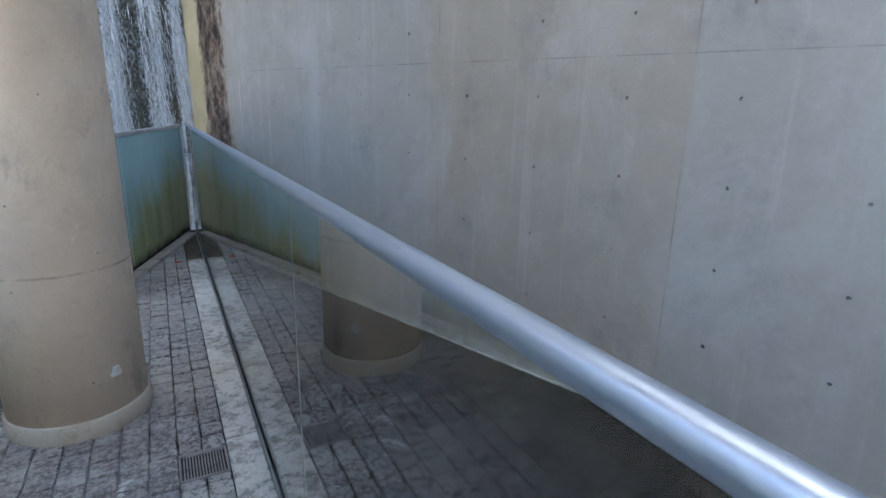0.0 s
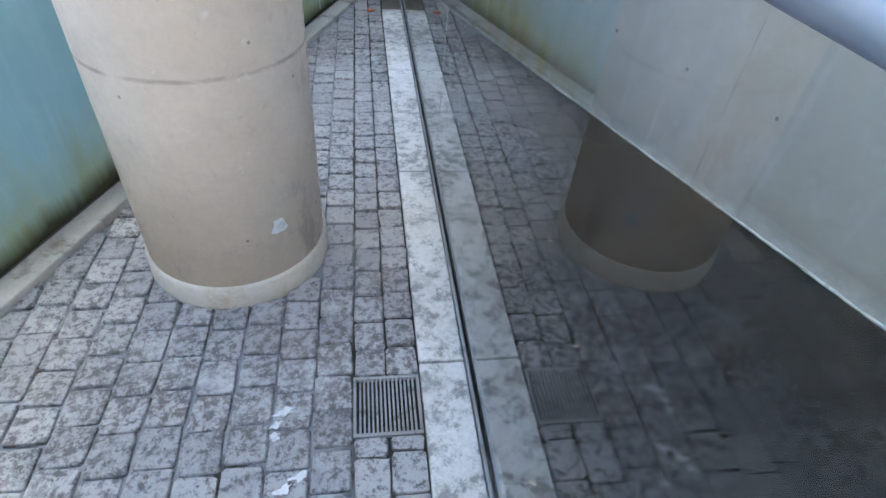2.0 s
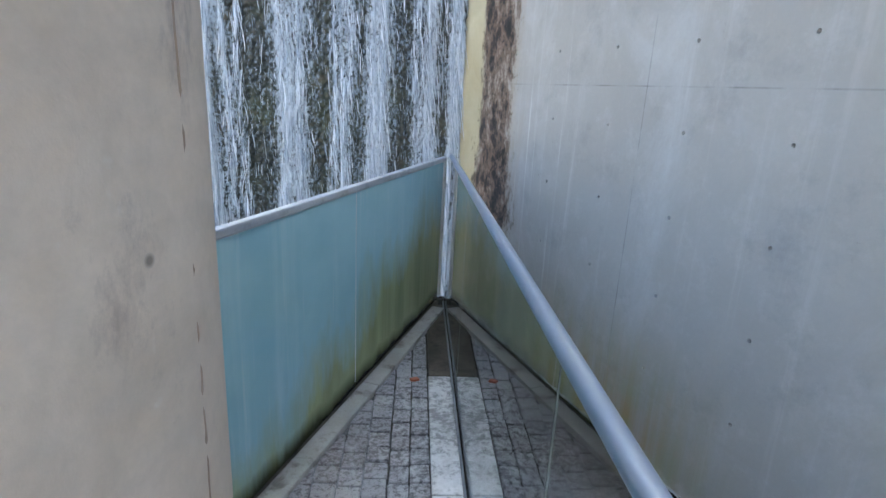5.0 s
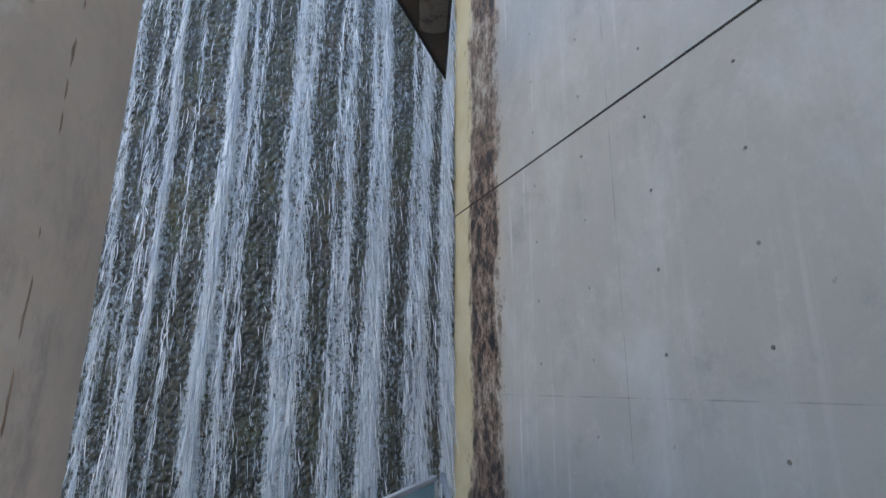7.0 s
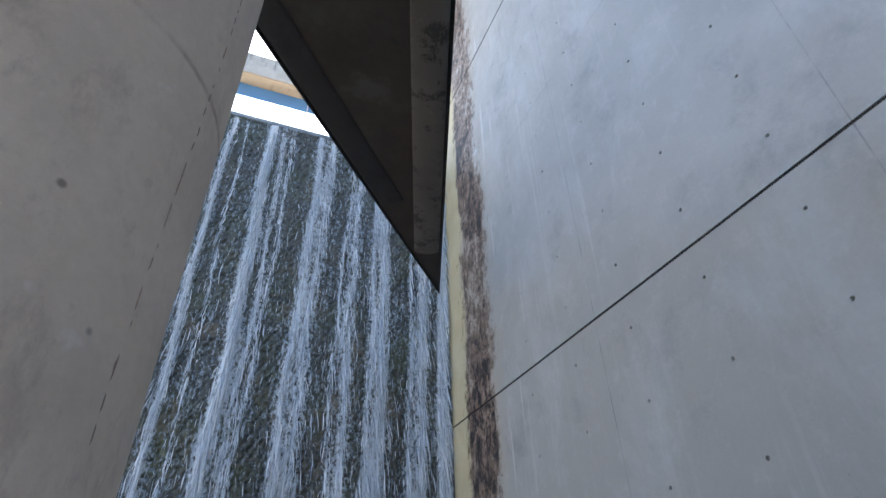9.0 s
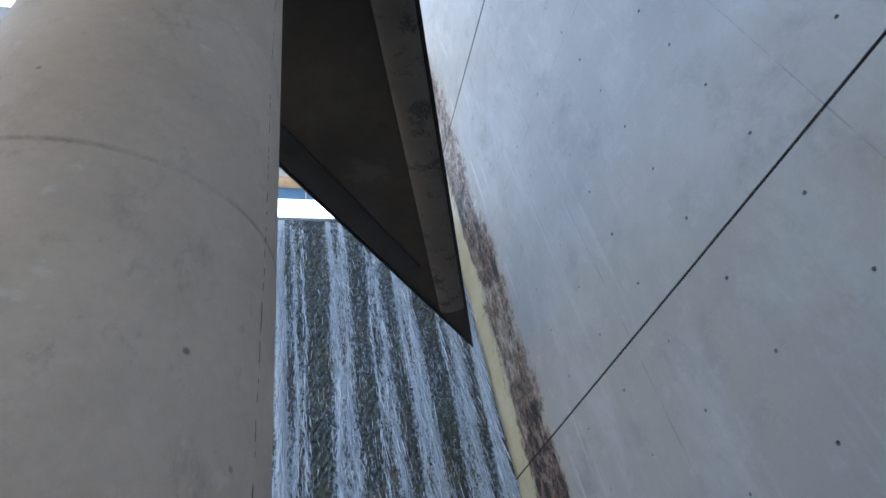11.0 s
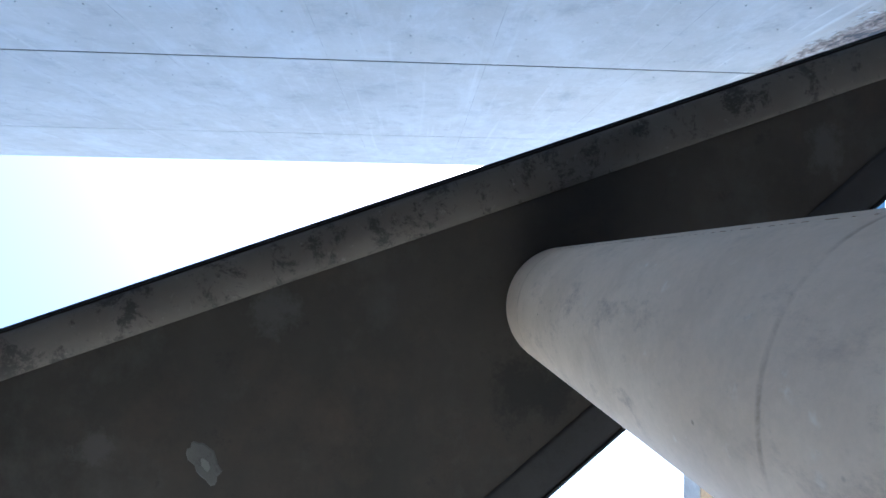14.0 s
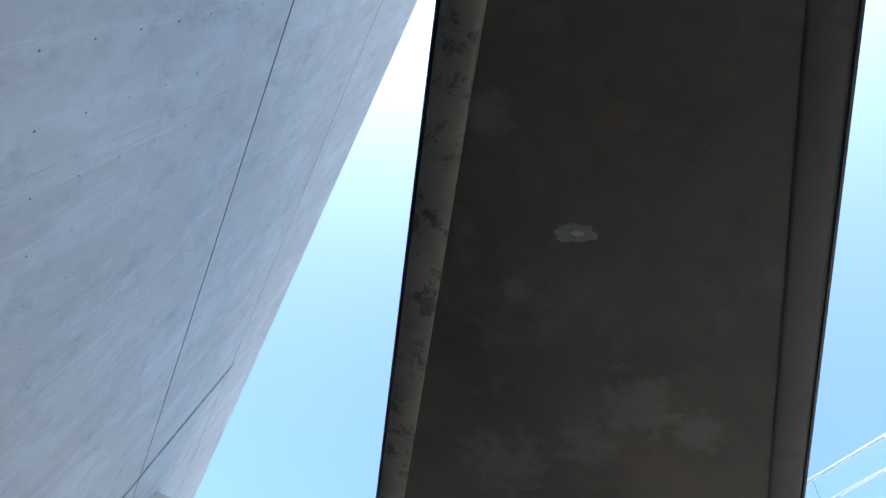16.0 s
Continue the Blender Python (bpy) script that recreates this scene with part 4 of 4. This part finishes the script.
part("fascia", local_prism([tuple(TIP_T + DTS * 0.01), tuple(t_end), tuple(t_end + NTS * 0.012), tuple(TIP_T + DTS * 0.02 + NTS * 0.012)], SOFFIT_Z - 0.012, SOFFIT_Z + 0.30), BLACK_STEEL, slab, "thin black steel fascia")


def soffit_patch(x, y, r, seed, squash, material, turn=0.0, label="", drop=-0.0005):
    ob = part("patch", patch_disc(r, seed, -0.003, 22, squash, 0.25), material, slab, label)
    ob.matrix_local = pose(x - TIP.x, y - TIP.y, drop, 0, 0, turn)
    return ob


LIME = simple_stone("grey_lime_bloom", (0.10, 0.098, 0.093), (0.14, 0.137, 0.13), (0.05, 0.046, 0.042), 16)
LIME_PALE = simple_stone("pale_lime_bloom", (0.18, 0.18, 0.172), (0.22, 0.22, 0.21), (0.12, 0.12, 0.11), 22)
soffit_patch(-3.267, -4.528, 0.133, 2.2, 0.5, LIME, 146.0, "grey lime bloom")
soffit_patch(-3.279, -4.520, 0.04, 5.2, 0.5, LIME_PALE, 146.0, "", -0.003)
soffit_patch(-1.015, -0.235, 0.035, 3.3, 0.3, LIME_PALE, 60.0, "pale weld spot", -0.004)

# ---- pergola beams, glass fascia and trees on the terrace ----
for y0, y1, z0, z1, lab in ((1.13, 1.60, 10.563, 11.098, "deep pale concrete pergola beam with dark drips"), (3.74, 4.10, 10.544, 11.097, "pale concrete pergola beam above the water wall")):
    b = thing("pergola_beam", lab, "beam", (-7.0, y0, z0), "pergola beams")
    part("beam", box(-9.0, 6.998, 0, y1 - y0, 0, z1 - z0, 0.02), BEAM, b)
    # thin added sheet; its tan paints the warm bounce on the underside
    part("tan_underside", box(-8.98, 6.99, 0.015, y1 - y0 - 0.015, -0.02, 0.004), TAN_BOUNCE, b, "thin sheet under the beam, tan like warm bounced light")
    part("pier", box(-8.8, -8.5, 0.02, y1 - y0 - 0.02, (-1.2 if y0 < 1.5 else 7.0) - z0, 0.02, 0.01), BEAM, b)
fascia = thing("glass_fascia", "glass fascia coloured like mirrored blue sky below the pergola beam", "glazing", (-7.0, 4.0, 10.1))
for k in range(9):
    part("pane", box(-8.4 + 1.7 * k, -6.72 + 1.7 * k, 0.03, 0.042, 0.10, 0.49), SKY_BLUE_GLASS, fascia)
for k in range(10):
    part("mullion", box(-8.42 + 1.7 * k, -8.40 + 1.7 * k, 0.026, 0.05, 0.08, 0.49), STEEL, fascia)


def bare_tree(x, y, height, seed, lean):
    rng = random.Random(seed)
    tr = thing("tree", "bare pruned tree with a few yellow leaves", "tree", (x, y, 7.0), "trees on the terrace")
    trunk = bmesh.new()
    leaves_v, leaves_f = [], []

    def limb(p, d, length, r, depth):
        pts, rad = [p], [r]
        q = p
        for i in range(5):
            d = (d + Vector((rng.gauss(0, 1), rng.gauss(0, 1), 0.4)) * (0.012 if depth == 3 else 0.15)).normalized()
            q = q + d * (length / 5)
            pts.append(q)
            rad.append(r * (1 - 0.09 * (i + 1)))
        b = tube(pts, rad, 7)
        me = bpy.data.meshes.new("limb_tmp")
        b.to_mesh(me)
        b.free()
        trunk.from_mesh(me)
        bpy.data.meshes.remove(me)
        if depth == 0:
            for _ in range(16):
                c = pts[-1] + Vector((rng.gauss(0, 0.10), rng.gauss(0, 0.10), rng.gauss(0, 0.10)))
                a = Vector((rng.gauss(0, 1), rng.gauss(0, 1), rng.gauss(0, 1))).normalized() * 0.065
                bb = a.orthogonal().normalized() * 0.034
                i = len(leaves_v)
                leaves_v.extend((c - a, c + bb, c + a, c - bb))
                leaves_f.append((i, i + 1, i + 2, i + 3))
            return
        for k in range(3 if depth > 1 else 2):
            nd = (d + Vector((rng.gauss(0, 0.55), rng.gauss(0, 0.55), rng.uniform(0.0, 0.5)))).normalized()
            limb(pts[-1 - (k % 2)], nd, (0.17 * height if depth == 3 else length) * rng.uniform(0.5, 0.8), rad[-1] * 0.82, depth - 1)

    limb(Vector((0, 0, 0)), Vector((lean, 0, 1)).normalized(), height * 0.84, 0.20, 3)
    part("trunk", trunk, BARK, tr, smooth=True)
    mesh_ob("crown", leaves_v, leaves_f, LEAF, tr, "sparse yellow leaves")


bare_tree(-7.8, 6.0, 7.5, 5, 0.0)
bare_tree(-10.7, 6.0, 7.3, 8, 0.0)
bare_tree(-12.6, 6.4, 6.9, 12, 0.0)

# glass balustrade on the far terrace
far = thing("terrace_balustrade", "frameless glass balustrade on the far terrace edge", "balustrade", (-10.06, -6.51, 7.3))
for k in range(6):
    p = part("pane", box(-0.006, 0.006, -1.5 * k - 1.49, -1.5 * k - 0.01, 0.02, 1.42), GLASS, far)
    p.visible_shadow = False
part("top_rail", box(-0.02, 0.02, -9.2, 0.0, 1.42, 1.46, 0.006), STEEL, far)
part("bottom_rail", box(-0.02, 0.02, -9.2, 0.0, 0.955, 0.985, 0.004), STEEL, far)
part("return_rail", box(-4.0, -0.02, -0.02, 0.02, 1.42, 1.46, 0.006), STEEL, far)
part("base_rail", box(-0.03, 0.03, -9.2, 0.0, 0.0, 0.03, 0.004), STEEL, far)

# ---- drain grate ----
GU, GV, GS = 4.451, 0.203, 0.186
grate = thing("drain_grate", "small square slotted iron drain grate set in the setts", "drain grate", (*at_glass(GU, GV), 0))
grate.rotation_euler = (0, 0, -A_GLASS)
h = GS / 2
part("frame", box(-h, h, -h, -h + 0.010, -0.05, 0.002, 0.002), IRON, grate)
part("frame", box(-h, h, h - 0.010, h, -0.05, 0.002, 0.002), IRON, grate)
part("frame", box(-h, -h + 0.008, -h + 0.01, h - 0.01, -0.05, 0.002), IRON, grate)
part("frame", box(h - 0.008, h, -h + 0.01, h - 0.01, -0.05, 0.002), IRON, grate)
for k in range(14):
    x = -h + 0.013 + (GS - 0.026) * (k + 0.5) / 14
    part("bar", box(x - 0.0026, x + 0.0026, -h + 0.010, h - 0.010, -0.016, 0.0005), IRON, grate)
part("pit", box(-h + 0.008, h - 0.008, -h + 0.01, h - 0.01, -0.10, -0.055), PIT, grate)

# white splashes and litter on the floor
for (x, y, r, s, q) in ((-2.585, -3.575, 0.028, 1.3, 0.45), (-2.61, -3.60, 0.020, 5.3, 0.5), (-2.625, -3.63, 0.015, 7.7, 0.7), (-2.60, -3.76, 0.024, 4.4, 0.4), (-2.64, -3.775, 0.020, 8.4, 0.6), (-2.67, -3.80, 0.013, 3.6, 0.8), (-2.60, -3.86, 0.014, 2.9, 0.7)):
    sp = part("bird_dropping", patch_disc(r, s, 0.0016, 18, q, 1.1), DROPPING)
    sp.location = (x, y, 0.0065)
    tagged(sp, "dried white bird dropping on the setts", "dropping", "droppings")
chip = part("clay_chip", patch_disc(0.030, 6.1, 0.012, 12, 0.7), CLAY)
chip.location = (-1.243, -0.759, 0.005)
tagged(chip, "small red clay chip lying on the setts", "chip")
_rng = random.Random(4)
for k in range(16):
    lf = part("leaf", patch_disc(_rng.uniform(0.008, 0.02), k * 1.7, 0.002, 9, 0.5), DEAD_LEAF)
    u, v = _rng.uniform(2.5, 6.0), _rng.uniform(-1.3, -0.15)
    lf.location = (*at_glass(u, v), WATER_Z + 0.001)
    lf.rotation_euler = (0, 0, _rng.uniform(0, 6.28))
    tagged(lf, "small brown leaf floating on the dark water", "leaf", "floating leaves")

# ---- granite setts ----
PITCH_V, PITCH_U = 0.1075, 0.113


def sett_shape(rng, sx, sy):
    """Rounded block top: three rings of eight points, centred on the origin."""
    c = 0.007
    hx, hy = sx / 2, sy / 2
    ring = [(hx - c, hy), (-hx + c, hy), (-hx, hy - c), (-hx, -hy + c), (-hx + c, -hy), (hx - c, -hy), (hx, -hy + c), (hx, hy - c)]
    ring = [(x + rng.gauss(0, 0.0018), y + rng.gauss(0, 0.0018)) for x, y in ring]
    tilt = (rng.gauss(0, 0.02), rng.gauss(0, 0.02))
    up = lambda x, y, z: z + tilt[0] * x + tilt[1] * y + rng.gauss(0, 0.0007)
    v = [(x, y, -0.06) for x, y in ring]
    v += [(x, y, up(x, y, -0.006)) for x, y in ring]
    v += [(x * 0.975, y * 0.975, up(x, y, -0.0012)) for x, y in ring]
    v += [(x * 0.90, y * 0.90, up(x, y, 0.0006)) for x, y in ring]
    f = []
    for r in range(3):
        for k in range(8):
            f.append((8 * r + k, 8 * r + (k + 1) % 8, 8 * r + 8 + (k + 1) % 8, 8 * r + 8 + k))
    f.append(tuple(range(24, 32)))
    return v, f


def lay_setts():
    rng = random.Random(21)
    shared = []
    for k in range(9):
        v, f = sett_shape(rng, PITCH_V - rng.uniform(0.0035, 0.008), PITCH_U - rng.uniform(0.0035, 0.009))
        me = bpy.data.meshes.new("sett")
        me.from_pydata(v, [], f)
        me.materials.append(SETT)
        for p in me.polygons:
            p.use_smooth = p.index < 24
        shared.append(me)
    rest_v, rest_f = [], []
    made = 0
    rows = int(9.0 / PITCH_U)
    for i in range(rows):
        u = 0.35 + PITCH_U * i
        vmax = u * math.tan(A_TEAL - A_GLASS) - 0.125 / math.cos(A_TEAL - A_GLASS)
        j = 0
        while True:
            narrow = 0.865 if j < 2 else 1.0
            v = 0.108 + (0.093 * (j + 0.5) if j < 2 else 0.188 + PITCH_V * (j - 1.5))
            shift = rng.uniform(-0.0016, 0.0016) + (0.0, 0.012, -0.02, 0.03, 0.008, 0.022)[j % 6]
            uu = u + shift
            j += 1
            if v > vmax + 0.03:
                break
            p = at_glass(uu, v)
            if (p - Vector(COL)).length < R0 - 0.02:
                continue
            length = PITCH_U
            if abs(v - GV) < GS / 2 + 0.02 and abs(uu - GU) < GS / 2 + PITCH_U / 2:
                lo, hi = uu - PITCH_U / 2, uu + PITCH_U / 2
                if uu < GU:
                    hi = min(hi, GU - GS / 2)
                else:
                    lo = max(lo, GU + GS / 2)
                length = hi - lo
                if length < 0.02:
                    continue
                uu = (lo + hi) / 2
                p = at_glass(uu, v)
            turn = -A_GLASS + rng.gauss(0, 0.018)
            z = rng.gauss(0, 0.0016)
            if 2.0 < u < 5.6 and v < 1.05 and made < 300 and length == PITCH_U:
                ob = new("sett", shared[rng.randrange(9)])
                ob.parent = deck
                ob.location, ob.rotation_euler, ob.scale = (p.x, p.y, z), (0, 0, turn), (narrow, 1, 1)
                made += 1
            else:
                vs, fs = sett_shape(rng, narrow * PITCH_V - rng.uniform(0.0035, 0.008), length - rng.uniform(0.0035, 0.009))
                b = len(rest_v)
                ca, sa = math.cos(turn), math.sin(turn)
                rest_v.extend((p.x + ca * x - sa * y, p.y + sa * x + ca * y, z + zz) for x, y, zz in vs)
                rest_f.extend(tuple(b + q for q in face) for face in fs)
    rest = mesh_ob("setts", rest_v, rest_f, SETT_REST, deck)
    tagged(rest, kind="stuff")


lay_setts()
